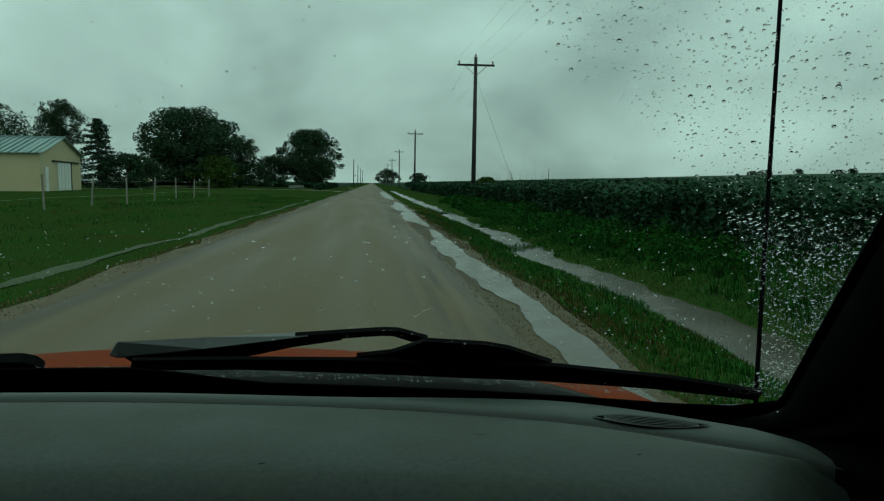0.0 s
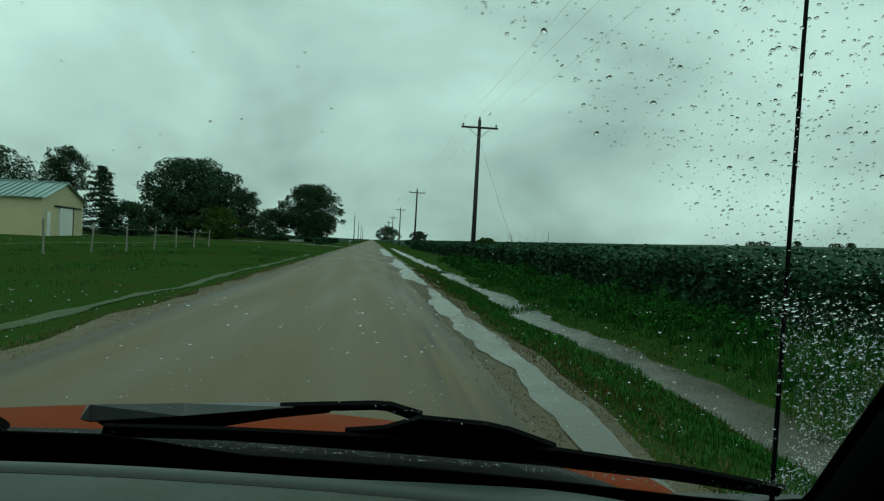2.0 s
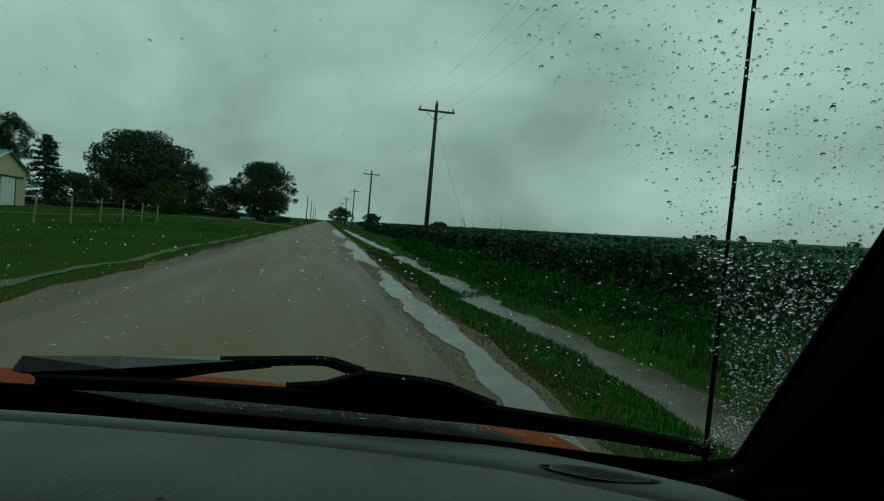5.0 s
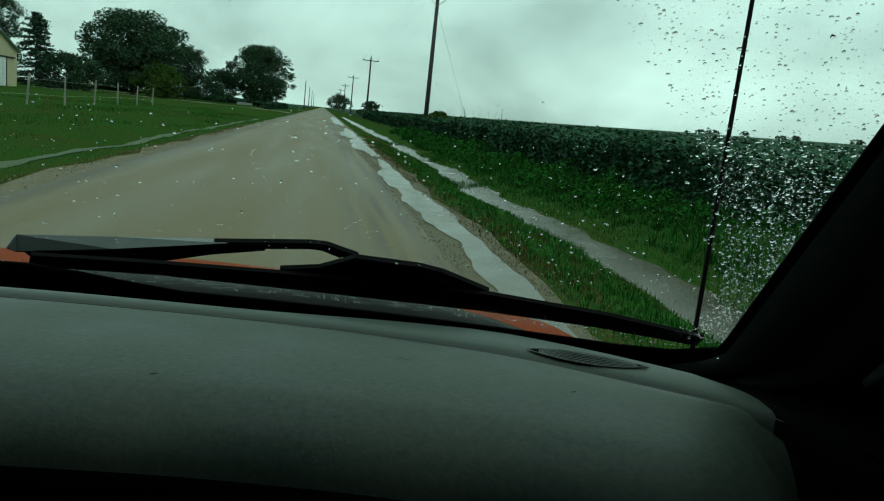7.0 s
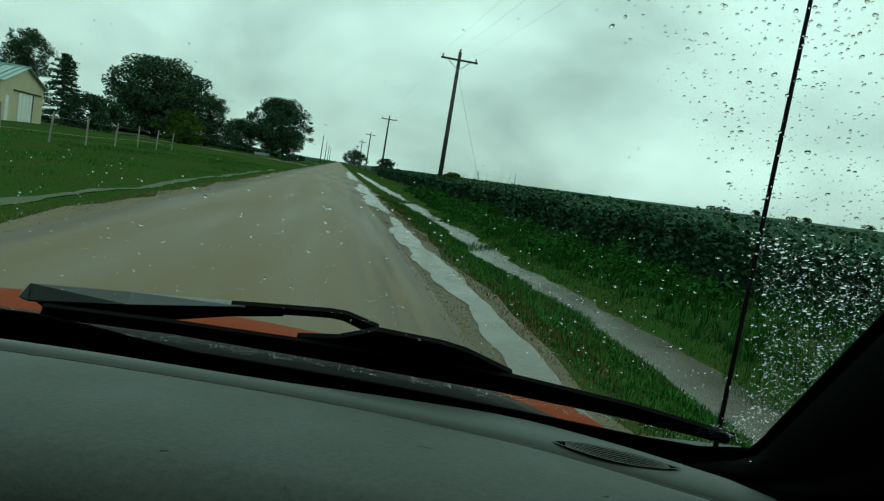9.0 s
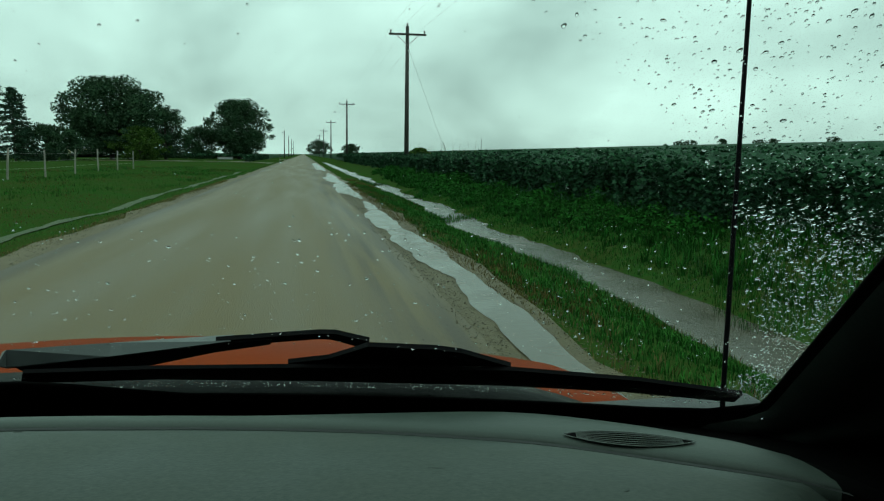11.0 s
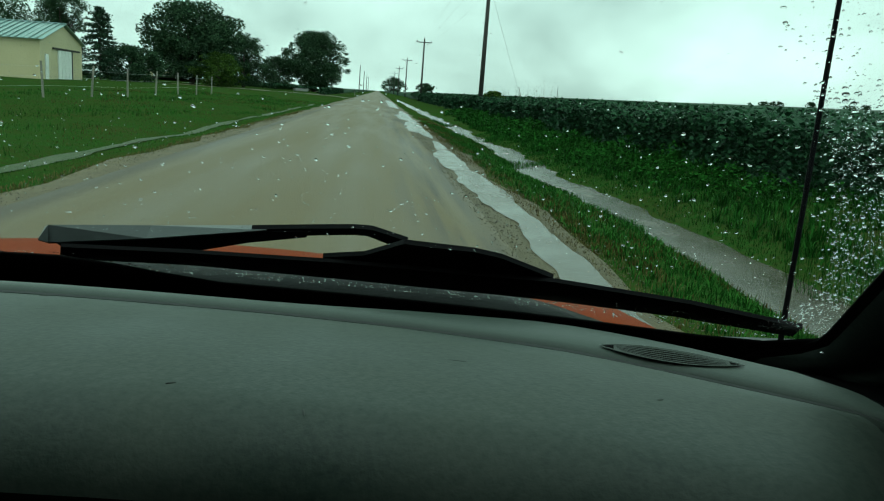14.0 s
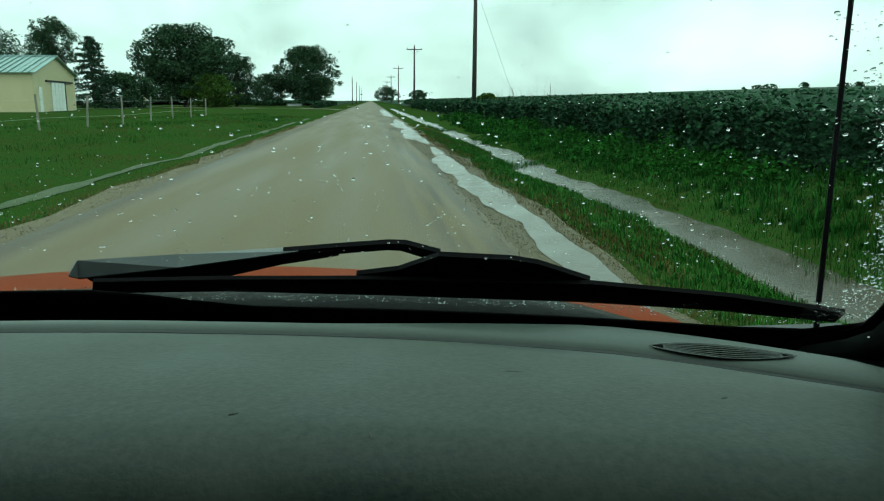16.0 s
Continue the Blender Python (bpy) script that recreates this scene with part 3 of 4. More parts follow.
# ---------- trees ----------
def tree(x, y, h, w, seed, mat=None, base=0.18, n=4200, label="", name="tree", squash=1.0):
    """Tapered trunk with limbs, and a crown of many leaf sprays with a lobed outline and gaps."""
    r = np.random.default_rng(seed)
    z0 = float(land(np.array(x), np.array(y)))
    thing = new(name)
    thing.location = (x, y, z0 - 0.1)
    tagged(thing, label, "tree")
    bm = tube([(0, 0, 0), (0.05 * w * 0.1, 0, h * 0.2), (0.02 * h, 0.01 * h, h * 0.55)], [h * 0.032, h * 0.024, h * 0.008], 9)
    lobes = r.uniform(0, 6.28, 4)

    def reach(a, up):
        """Half the crown's width at an angle and a height, with lobes."""
        q = min(1.0, max(0.0, (up - base) / (1.0 - base)))
        prof = max(0.0, 1 - abs(2 * q - 0.84) ** 2.3 * (0.72 if q < 0.42 else 0.70)) ** 0.75
        lob = 1 + 0.12 * math.sin(2 * a + lobes[0] + 3 * q) + 0.10 * math.sin(3 * a + lobes[1] - 5 * q) + 0.08 * math.sin(9 * q + lobes[2])
        return w * 0.5 * max(0.08, prof) * lob

    clumps = []
    size = min(w, 1.25 * h)
    for k in range(30):
        a = k * 2.4 + r.uniform(-0.4, 0.4)
        up = base + (0.97 - base) * ((k + 0.5) / 30) ** 0.9
        cr = size * r.uniform(0.075, 0.145)
        d = max(0.0, reach(a, up) - cr * 0.8) * r.uniform(0.86, 1.06)
        c = (d * math.cos(a), d * math.sin(a) * squash, min(h * up, h - cr * 0.75))
        if k % 2:
            add_tube(bm, [(0, 0, h * max(0.12, up * 0.45)), (c[0] * 0.5, c[1] * 0.5, h * up * 0.72), c], [h * 0.011, h * 0.007, h * 0.002], 5)
        clumps.append((*c, cr))
    for k in range(24):
        a, up = r.uniform(0, 6.28), base + (0.88 - base) * r.random()
        q = r.random() ** 0.5 * 0.62 * reach(a, up)
        clumps.append((q * math.cos(a), q * math.sin(a) * squash, h * up, size * r.uniform(0.10, 0.18)))
    for k in range(34):
        a, up = r.uniform(0, 6.28), base + (1.0 - base) * r.random()
        d = reach(a, up) * r.uniform(0.92, 1.10)
        clumps.append((d * math.cos(a), d * math.sin(a) * squash, h * up * r.uniform(0.97, 1.02), size * r.uniform(0.022, 0.05)))
    part("trunk", bm, BARK, thing, "dark wet trunk and limbs")
    cs = np.array(clumps)
    n = int(n * 5.6)
    share = cs[:, 3] ** 1.9
    pick = r.choice(len(cs), n, p=share / share.sum())
    v = r.normal(size=(n, 3))
    v /= np.linalg.norm(v, axis=1)[:, None]
    p = cs[pick, :3] + v * (cs[pick, 3] * 1.15 * r.random(n) ** 0.5)[:, None] * np.array([1.1, 1.1, 0.78])
    p[:, 2] = np.maximum(p[:, 2], h * base * 0.7 + 0.15)
    leaves("crown", p[:, 0], p[:, 1], p[:, 2], 0.010 * min(w, 22) + 0.085 + 0.0004 * y, mat or LEAF, "", "", thing, "")
    return thing


def spruce(x, y, h, w, seed, label):
    """Straight trunk with drooping tiers of needle sprays."""
    r = np.random.default_rng(seed)
    thing = new("spruce_tree")
    thing.location = (x, y, float(land(np.array(x), np.array(y))) - 0.1)
    tagged(thing, label, "tree")
    bm = tube([(0, 0, 0), (0, 0, h * 0.5), (0.05, 0, h)], [h * 0.018, h * 0.011, 0.02], 8)
    P = []
    for k in range(50):
        up = 0.05 + 0.93 * (k / 49)
        ln = w * 0.5 * (1.02 - up) ** 0.7 * r.uniform(0.55, 1.2)
        a = k * 2.39 + r.uniform(-0.3, 0.3)
        tip = (ln * math.cos(a), ln * math.sin(a), h * up - ln * 0.22 + 0.12 * ln)
        add_tube(bm, [(0, 0, h * up), tip], [0.05, 0.012], 4)
        s = r.random(190) ** 0.8
        P.append(np.stack([tip[0] * s, tip[1] * s, h * up + (tip[2] - h * up) * s], 1) + r.normal(0, 0.018 * w + 0.04, (190, 3)) * np.array([1, 1, 0.55]))
    part("trunk", bm, BARK, thing, "dark straight trunk with boughs")
    p = np.concatenate(P)
    leaves("crown", p[:, 0], p[:, 1], p[:, 2], 0.22, NEEDLE, "", "", thing, "")
    return thing


spruce(-36.6, 112, 9.4, 9.5, 3, "dark spruce with drooping boughs beside the shed")
tree(-49.0, 132, 13.9, 8.5, 4, None, 0.2, 3600, "tall narrow dark green tree behind the shed")
tree(-63.5, 138, 14.2, 15, 5, None, 0.2, 4200, "broad dark green tree behind the shed roof")
tree(-34.5, 118, 5.0, 10, 6, None, 0.02, 2600, "low dark bush beside the spruce")
tree(-31.0, 140, 13.5, 18, 8, None, 0.10, 8200, "large spreading dark green tree at the farm lawn")
tree(-25.5, 134, 5.4, 8.0, 9, LEAFL, 0.02, 3000, "yellowish green bush under the large tree")
tree(-24.5, 152, 9.8, 8.5, 10, None, 0.05, 3400, "rounded dark green tree beside the large tree")
tree(-20.6, 168, 6.6, 7.5, 12, None, 0.03, 2600, "low dark tree on the lawn edge")
tree(-13.0, 170, 12.2, 13.0, 13, None, 0.12, 6500, "round-crowned dark green tree near the road")
tree(13.5, 720, 13.5, 21, 14, None, 0.02, 1800, "distant dark tree clump at the road end", squash=0.6)
tree(44, 760, 10, 18, 15, None, 0.02, 1500, "distant dark tree clump beyond the field", squash=0.6)
tree(-335, 1400, 24, 95, 16, None, 0.02, 1800, "distant dark wood beyond the fields", squash=0.4)
tree(-270, 1400, 20, 30, 17, None, 0.02, 900, "distant round tree beyond the fields", squash=0.6)
for k, (fx, fw) in enumerate(((455, 16), (474, 22), (520, 13), (575, 20), (598, 15), (690, 24))):
    tree(fx, 930 + 7 * k, 6.5 + 1.0 * (k % 3), fw, 18 + k, None, 0.05, 700, "distant low tree beyond the bean field", squash=0.6)
tree(8.0, 56, 1.6, 1.7, 31, LEAFL, 0.02, 1500, "leafy weed bush beside the pole")


# ---------- power poles and wires ----------
def power_pole(x, y, h, label, arm=True):
    thing = new("power_pole")
    z0 = float(land(np.array(x), np.array(y)))
    thing.location = (x, y, z0 - 0.2)
    thing.rotation_euler = (0, radians(0.9), 0)
    tagged(thing, label, "utility pole", "roadside poles")
    part("post", tube([(0, 0, 0), (0, 0, h * 0.5), (0, 0, h)], [0.165, 0.14, 0.11], 12), POLEWOOD, thing, "dark creosoted round post", True)
    if arm:
        part("crossarm", box((2.5, 0.11, 0.13), pose(0, -0.15, h - 0.55), 0.012), POLEWOOD, thing, "wooden crossarm")
        for s in (-1, 1):
            part("brace", tube([(s * 0.75, -0.16, h - 0.60), (0, -0.15, h - 1.25)], [0.022, 0.022], 6), STEEL, thing)
            part("insulator", tube([(s * 1.12, -0.15, h - 0.48), (s * 1.12, -0.15, h - 0.36), (s * 1.12, -0.15, h - 0.28)], [0.03, 0.075, 0.045], 8), CERAMIC, thing, "pin insulator")
        part("insulator", tube([(0, 0, h), (0, 0, h + 0.12), (0, 0, h + 0.2)], [0.03, 0.075, 0.045], 8), CERAMIC, thing, "pin insulator")
    return thing


POLE_X, POLE_H = 6.85, 9.75
POLE_Y = [-22, 54, 130, 206, 282, 358, 434, 510]
for py in POLE_Y:
    power_pole(POLE_X, py, POLE_H, "dark wooden power pole with crossarm in the verge")
for py in (262, 338, 414, 490):
    power_pole(-6.0, py, 9.0, "far dark wooden pole beside the road", False)
guy = new("guy_wire")
tagged(guy, "thin slanting guy wire anchored beside a pole", "wire")
part("strand", tube([(POLE_X + 0.1, 54, POLE_H - 1.3), (POLE_X + 3.4, 55.5, 0.1)], [0.008, 0.008], 5), STEEL, guy)
part("guard", tube([(POLE_X + 2.75, 55.2, 2.0), (POLE_X + 3.38, 55.49, 0.15)], [0.02, 0.02], 6), POSTWOOD, guy, "pale guard sleeve")
wires = new("power_wires")
tagged(wires, "thin sagging wires between the roadside poles", "power line")
for dx, dz in ((-1.12, -0.27), (0.15, 0.2), (1.12, -0.27)):
    bm = bmesh.new()
    for a, b in zip(POLE_Y[:-1], POLE_Y[1:]):
        pts = []
        for k in range(15):
            s = k / 14
            pts.append((POLE_X + dx + 0.14, a + (b - a) * s, POLE_H + 0.1 + dz - 3.2 * s * (1 - s)))
        add_tube(bm, pts, [0.0038] * 15, 4)
    part("wire", bm, RUBBER, wires)
power_pole(98, 442, 7.4, "lone thin pole standing far out in the bean field", False)


# ---------- fence ----------
fence = new("fence")
tagged(fence, "pasture fence of weathered posts and thin wire", "fence")
FX = -12.6
fy = [16.5 + 5.25 * k for k in range(10)]
for k, y in enumerate(fy):
    z0 = float(land(np.array(FX), np.array(y)))
    lean = (0.20, 0.12, 0.24, -0.05, 0.12, 0.02, 0.09, 0.0, 0.05, 0.03)[k]
    part("post", tube([(FX, y, z0 - 0.2), (FX + lean * 0.5, y, z0 + 0.7), (FX + lean, y, z0 + 1.36)], [0.05, 0.046, 0.042], 8), POSTWOOD, fence)
for hz in (0.45, 0.8, 1.15):
    bm = bmesh.new()
    add_tube(bm, [(FX + 0.04, y, float(land(np.array(FX), np.array(y))) + hz) for y in fy], [0.003] * len(fy), 4)
    part("fence_wire", bm, STEEL, fence)

# ---------- farm shed ----------
shed = new("farm_shed")
A, Bc = Vector((-31.6, 80.0, 0)), Vector((-33.4, 96.0, 0))
g_dir = (Bc - A).normalized()
ang = math.atan2(g_dir.y, g_dir.x)
shed.location = (A.x, A.y, 0.25)
shed.rotation_euler = (0, 0, ang)
tagged(shed, "cream metal farm shed with teal roof and white door", "barn")
SW, SL, SE, SA = 16.1, 26.0, 3.9, 5.6
bm = box((SW, 0.2, SE), pose(SW / 2, 0.1, SE / 2))
tri = [bm.verts.new(p) for p in ((0, 0, SE), (SW, 0, SE), (SW / 2, 0, SA), (0, 0.2, SE), (SW, 0.2, SE), (SW / 2, 0.2, SA))]
for f in ((0, 1, 2), (5, 4, 3), (0, 3, 4, 1), (1, 4, 5, 2), (2, 5, 3, 0)):
    bm.faces.new([tri[q] for q in f])
part("gable_wall", bm, SIDING, shed)
part("side_wall", box((0.2, SL, SE), pose(0.1, SL / 2 + 0.2, SE / 2)), SIDING, shed)
part("back_side_wall", box((0.2, SL, SE), pose(SW - 0.1, SL / 2 + 0.2, SE / 2)), SIDING, shed)
part("far_gable_wall", box((SW, 0.2, SE), pose(SW / 2, SL + 0.3, SE / 2)), SIDING, shed)
for s in (0, 1):
    bm = bmesh.new()
    x0, x1 = (-0.45, SW / 2) if s == 0 else (SW + 0.45, SW / 2)
    z0 = SE - 0.1
    for k in range(44):
        ya, yb_ = -0.4 + (SL + 1.0) * k / 44, -0.4 + (SL + 1.0) * (k + 1) / 44
        for q0, q1, up in ((0.0, 0.8, 0.0), (0.8, 1.0, 0.05)):
            a0, a1 = ya + (yb_ - ya) * q0, ya + (yb_ - ya) * q1
            vs = [bm.verts.new(p) for p in ((x0, a0, z0 + up), (x1, a0, SA + 0.08 + up), (x1, a1, SA + 0.08 + up), (x0, a1, z0 + up))]
            bm.faces.new(vs)
    ob = part("roof", bm, ROOFTIN, shed, "teal ribbed metal roof slope")
    sm = ob.modifiers.new("thickness", "SOLIDIFY")
    sm.thickness = 0.06
part("ridge_cap", box((0.5, SL + 1.0, 0.08), pose(SW / 2, SL / 2 + 0.1, SA + 0.16)), ROOFTIN, shed)
big_door = part("sliding_door", box((5.2, 0.1, 2.9), pose(8.6, -0.06, 1.55), 0.02), WHITE, shed, "large white sliding door")
for dx in (-1.3, 0, 1.3):
    part("door_batten", box((0.1, 0.05, 2.8), pose(8.6 + dx, -0.13, 1.55)), WHITE, big_door)
part("door_track", box((10.5, 0.16, 0.18), pose(9.5, -0.08, 3.12)), DARKIN, shed, "dark door rail")
part("door_jamb", box((0.25, 0.12, 3.0), pose(11.4, -0.08, 1.55)), DARKIN, shed, "dark door post")
part("side_door", box((1.1, 0.1, 2.4), pose(2.0, -0.06, 1.3), 0.02), WHITE, shed, "white side door")
part("window", box((0.12, 1.4, 1.0), pose(-0.06, 5.0, 2.2)), DARKIN, shed, "small dark window")
part("lean_to_roof", box((4.4, 15.0, 0.16), pose(-2.1, 17.0, 3.1, 0, 6, 0)), WHITE, shed, "white lean-to roof")
for k in range(6):
    part("lean_to_post", box((0.16, 0.16, 2.9), pose(-4.0, 9.8 + 2.9 * k, 1.4)), POSTWOOD, shed)
# solid dark sheet on the wall, painting the shade of the bays
part("lean_to_shade", box((0.06, 14.2, 2.9), pose(-0.05, 17.0, 1.5)), DARKIN, shed, "dark sheet for the shaded open bays under the lean-to")
LAMPGLOW = bpy.data.materials.new("sodium_lamp_glow")
LAMPGLOW.use_nodes = True
lamp_shader = LAMPGLOW.node_tree.nodes["Principled BSDF"]
lamp_shader.inputs["Base Color"].default_value = (0.8, 0.5, 0.2, 1)
lamp_shader.inputs["Emission Color"].default_value = (1.0, 0.55, 0.12, 1)
lamp_shader.inputs["Emission Strength"].default_value = 4.0
wall_lamp = part("wall_lamp", box((0.30, 0.22, 0.16), pose(-0.16, 8.6, 3.62), 0.03), STEEL, shed, "grey lamp housing over the lean-to")
part("lamp_lens", tube([(-0.18, 8.6, 3.54), (-0.18, 8.6, 3.44), (-0.18, 8.6, 3.36)], [0.10, 0.13, 0.06], 12), LAMPGLOW, wall_lamp, "glowing orange lamp")
tank = new("water_tank")
tank.location = (-38.5, 78.0, 0.35)
tagged(tank, "pale water tank standing beside the shed", "tank")
part("tank_body", tube([(-1.1, 0, 0.75), (-1.0, 0, 0.75), (1.0, 0, 0.75), (1.1, 0, 0.75)], [0.5, 0.7, 0.7, 0.5], 16), WHITE, tank, smooth=True)
for s in (-0.7, 0.7):
    part("tank_leg", box((0.16, 0.9, 0.35), pose(s, 0, 0.14)), STEEL, tank)

# ---------- farm drive, mailbox, trough and far shed ----------
def strip(name, pts, half, mat, label, category):
    """A flat track along points on the land."""
    V, F = [], []
    for i, (x, y) in enumerate(pts):
        a = Vector(pts[min(i + 1, len(pts) - 1)]) - Vector(pts[max(i - 1, 0)])
        nrm = Vector((-a.y, a.x)).normalized()
        for q in (-1, -0.5, 0, 0.5, 1):
            px, py = x + nrm.x * half * q * (1 + 0.1 * math.sin(i * 1.7)), y + nrm.y * half * q
            V.append((px, py, float(land(np.array(px), np.array(py))) + 0.055 - 0.02 * abs(q)))
    for i in range(len(pts) - 1):
        for k in range(4):
            F.append((i * 5 + k, i * 5 + k + 1, i * 5 + k + 6, i * 5 + k + 5))
    return tagged(raw(name, V, F, mat, smooth=True), label, category, kind="structure")


strip("driveway", [(-3.4 - 1.2 * k, 122 + 0.12 * k + 0.004 * k * k) for k in range(26)], 2.6, GRAVEL, "pale gravel farm drive crossing the lawn", "driveway")
strip("driveway_far", [(-3.4 - 1.0 * k, 183 + 0.2 * k) for k in range(14)], 1.8, GRAVEL, "gravel field entrance beside the road", "driveway")
mailbox = new("mailbox")
mailbox.location = (-5.0, 177, float(land(np.array(-5.0), np.array(177.0))))
tagged(mailbox, "dark mailbox on a wooden post beside the road", "mailbox")
part("post", box((0.11, 0.11, 1.2), pose(0, 0, 0.55), 0.01), POSTWOOD, mailbox)
bm = box((0.24, 0.52, 0.16), pose(0.05, 0, 1.2), 0.01)
add_tube(bm, [(0.05, -0.26, 1.28), (0.05, 0.26, 1.28)], [0.12, 0.12], 14)
part("letter_box", bm, PLASTIC, mailbox, "dark domed metal box")
part("flag", box((0.015, 0.05, 0.18), pose(0.18, -0.1, 1.35)), PAINT, mailbox)
trough = new("white_trough")
trough.location = (-15.5, 167, float(land(np.array(-15.5), np.array(167.0))))
trough.rotation_euler = (0, 0, 0.4)
tagged(trough, "long white plastic trough lying on the lawn", "trough")
bm = box((3.0, 0.8, 0.45), pose(0, 0, 0.22), 0.05)
part("trough_body", bm, WHITE, trough)
part("trough_rim", box((3.1, 0.9, 0.06), pose(0, 0, 0.47), 0.02), WHITE, trough)
far_shed = new("far_shed")
far_shed.location = (-128, 494, 0.6)
far_shed.rotation_euler = (0, 0, 0.25)
tagged(far_shed, "distant cream shed beyond the bean field", "shed")
part("wall", box((15, 9, 4.2), pose(0, 0, 2.1)), SIDING, far_shed)
for sgn in (-1, 1):
    part("roof", box((15.8, 5.3, 0.15), pose(0, sgn * 2.45, 4.95, sgn * -18, 0, 0)), STEEL, far_shed, "grey metal roof slope")
part("door", box((3.2, 0.1, 3.2), pose(-2, -4.56, 1.6)), WHITE, far_shed)
stalks = blades("tall_stalks", 70, (8.2, 12.5), (52, 66), 1.75, 0.0022, DRYBLADE, "tall thin weed stalks beside a pole", "weeds", 1.0)

# ---------- the car ----------
CX = -0.3
CA, SN = 0.848, 0.53


def glass_bottom(x):
    return 0.765 - 0.32 * (x - CX) ** 2


def on_glass(x, u, o=0.0):
    """A point of the windscreen: across, up the slope, and off it to the outside."""
    t = 0.64 * (x - CX)
    n = Vector((t * SN * 0.6, SN, CA)).normalized()
    return Vector((x, glass_bottom(x) - CA * u, 1.03 + SN * u)) + n * o


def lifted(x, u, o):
    """A point o off the glass, lowered to show at u from the camera."""
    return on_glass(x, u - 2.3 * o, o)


def edge_x(u):
    """The glass's side edge beside the pillar, rounded at its foot."""
    k = min(1.0, max(0.0, (0.055 - u) / 0.055))
    return 0.393 - 0.235 * max(0.0, u) - 0.03 * k * k


car = new("car")
tagged(car, "red-orange car with grey dashboard, wet windscreen and parked wipers", "car")

# windscreen
us = span(-0.13, 0.68, 36)
glass = grid_mesh("windscreen", lambda u, s: on_glass(CX + s * (edge_x(max(u, 0)) + 0.012 - CX), u), us, span(-1, 1, 40), GLASS, car, "clear raked windscreen", 0.004)
glass.visible_shadow = False
def frit_top(x):
    # left rise stands in for the wiper linkage and its shadow
    return 0.011 + 0.040 * min(1.0, max(0.0, (-0.05 - x) / 0.10)) + 0.045 * min(1.0, max(0.0, (x - 0.345) / 0.055)) ** 1.5


grid_mesh("lower_frit", lambda q, s: on_glass(CX + s * 0.78, -0.15 + (0.15 + frit_top(CX + s * 0.78)) * q, -0.004), span(0, 1, 5), span(-1, 1, 40), FRIT, glass, "black band at the foot of the glass", 0.002)


def frit_side(u, s):
    x0 = edge_x(u)
    return on_glass(x0 + 0.09 * s, u, -0.006)


grid_mesh("side_frit", frit_side, span(-0.06, 0.95, 50), span(0, 1, 4), FRIT, glass, "black band beside the pillar", 0.002)


# dashboard
def crease(x):
    return 0.615 - 0.486 * max(0.0, x - CX) ** 2 - 0.2 * min(0.0, x - CX) ** 2 + float(np.interp(x, (-0.3, -0.2, -0.05, 0.1, 0.2, 0.27, 0.34), (-0.015, -0.014, -0.006, 0.008, 0.014, 0.015, 0.014)))


def dash_end(x, y=0.44):
    """How far the pad falls away towards the door, steepened so its end darkens."""
    k = min(1.0, max(0.0, (x - 0.18) / 0.13))
    y = min(y, 0.44)
    fall = 3.5 + 13.0 * min(1.0, (0.44 - y) / 0.05)
    return 0.0040 * k * k * (3 - 2 * k) + fall * max(0.0, x - 0.31 - 0.6 * (y - 0.44)) ** 2


def pad_profile(d):
    """Height of the pad: a slow crown, then a round roll down towards the cabin."""
    rise = float(np.interp(d, (0.0, 0.02, 0.12, 0.26, 0.42, 0.56, 0.68, 0.76, 0.83, 1.0), (1.0520, 1.0565, 1.0605, 1.0640, 1.0657, 1.0661, 1.0657, 1.0645, 1.0628, 1.0570)))
    k = max(0.0, d - 0.80) / 0.20
    return rise - 0.030 * (1.0 - math.sqrt(max(0.0, 1.0 - k ** 2.2)))


PAD = tuple((d, pad_profile(d)) for d in (0.0, 0.02, 0.07, 0.12, 0.19, 0.26, 0.34, 0.42, 0.49, 0.56, 0.62, 0.68, 0.72, 0.76, 0.79, 0.815, 0.84, 0.865, 0.89, 0.91, 0.93, 0.95, 0.965, 0.98, 0.99, 0.997, 1.0))


def pad_depth(x):
    return min(0.26, 0.183 - 0.08 * x)


def pad_point(x, k):
    d, z = PAD[k]
    y = crease(x) - d * pad_depth(x)
    return Vector((x, y, z - dash_end(x, y)))


FASCIA = ((0.0, PAD[-1][1]), (0.001, PAD[-1][1] - 0.006), (-0.004, 1.005), (-0.02, 0.97), (-0.05, 0.85), (-0.07, 0.60))


def fascia_point(x, k):
    d, z = FASCIA[k]
    y = crease(x) - pad_depth(x)
    return Vector((x, y - d, z - dash_end(x, y)))


xs = span(-1.0, 0.345, 62)
dash = grid_mesh("dashboard", lambda x, k: pad_point(x, k), xs, list(range(len(PAD))), DASHPAD, car, "grey grained vinyl dashboard pad", 0.0)
# its black stands for the unlit cabin side of the dash
grid_mesh("fascia", fascia_point, xs, list(range(len(FASCIA))), TRIMSHADE, dash, "lower fascia blackened for the shade below the pad")
LIP = tuple((d, z + 0.0075) for d, z in ((0.0035, 1.030), (0.0035, 1.0475), (0.006, 1.0500), (0.013, 1.0508), (0.020, 1.0500), (0.027, 1.0480), (0.033, 1.0448), (0.038, 1.040), (0.042, 1.033)))


def lip_width(x):
    """The lip broadens towards the vent."""
    k = min(1.0, max(0.0, (x - 0.0) / 0.26))
    return 1.05 + 1.35 * k * k * (3 - 2 * k) - 4.0 * max(0.0, x - 0.28)


def lip_point(x, k):
    d, z = LIP[k]
    return Vector((x, crease(x) + d * lip_width(x), z - dash_end(x) * 0.9))


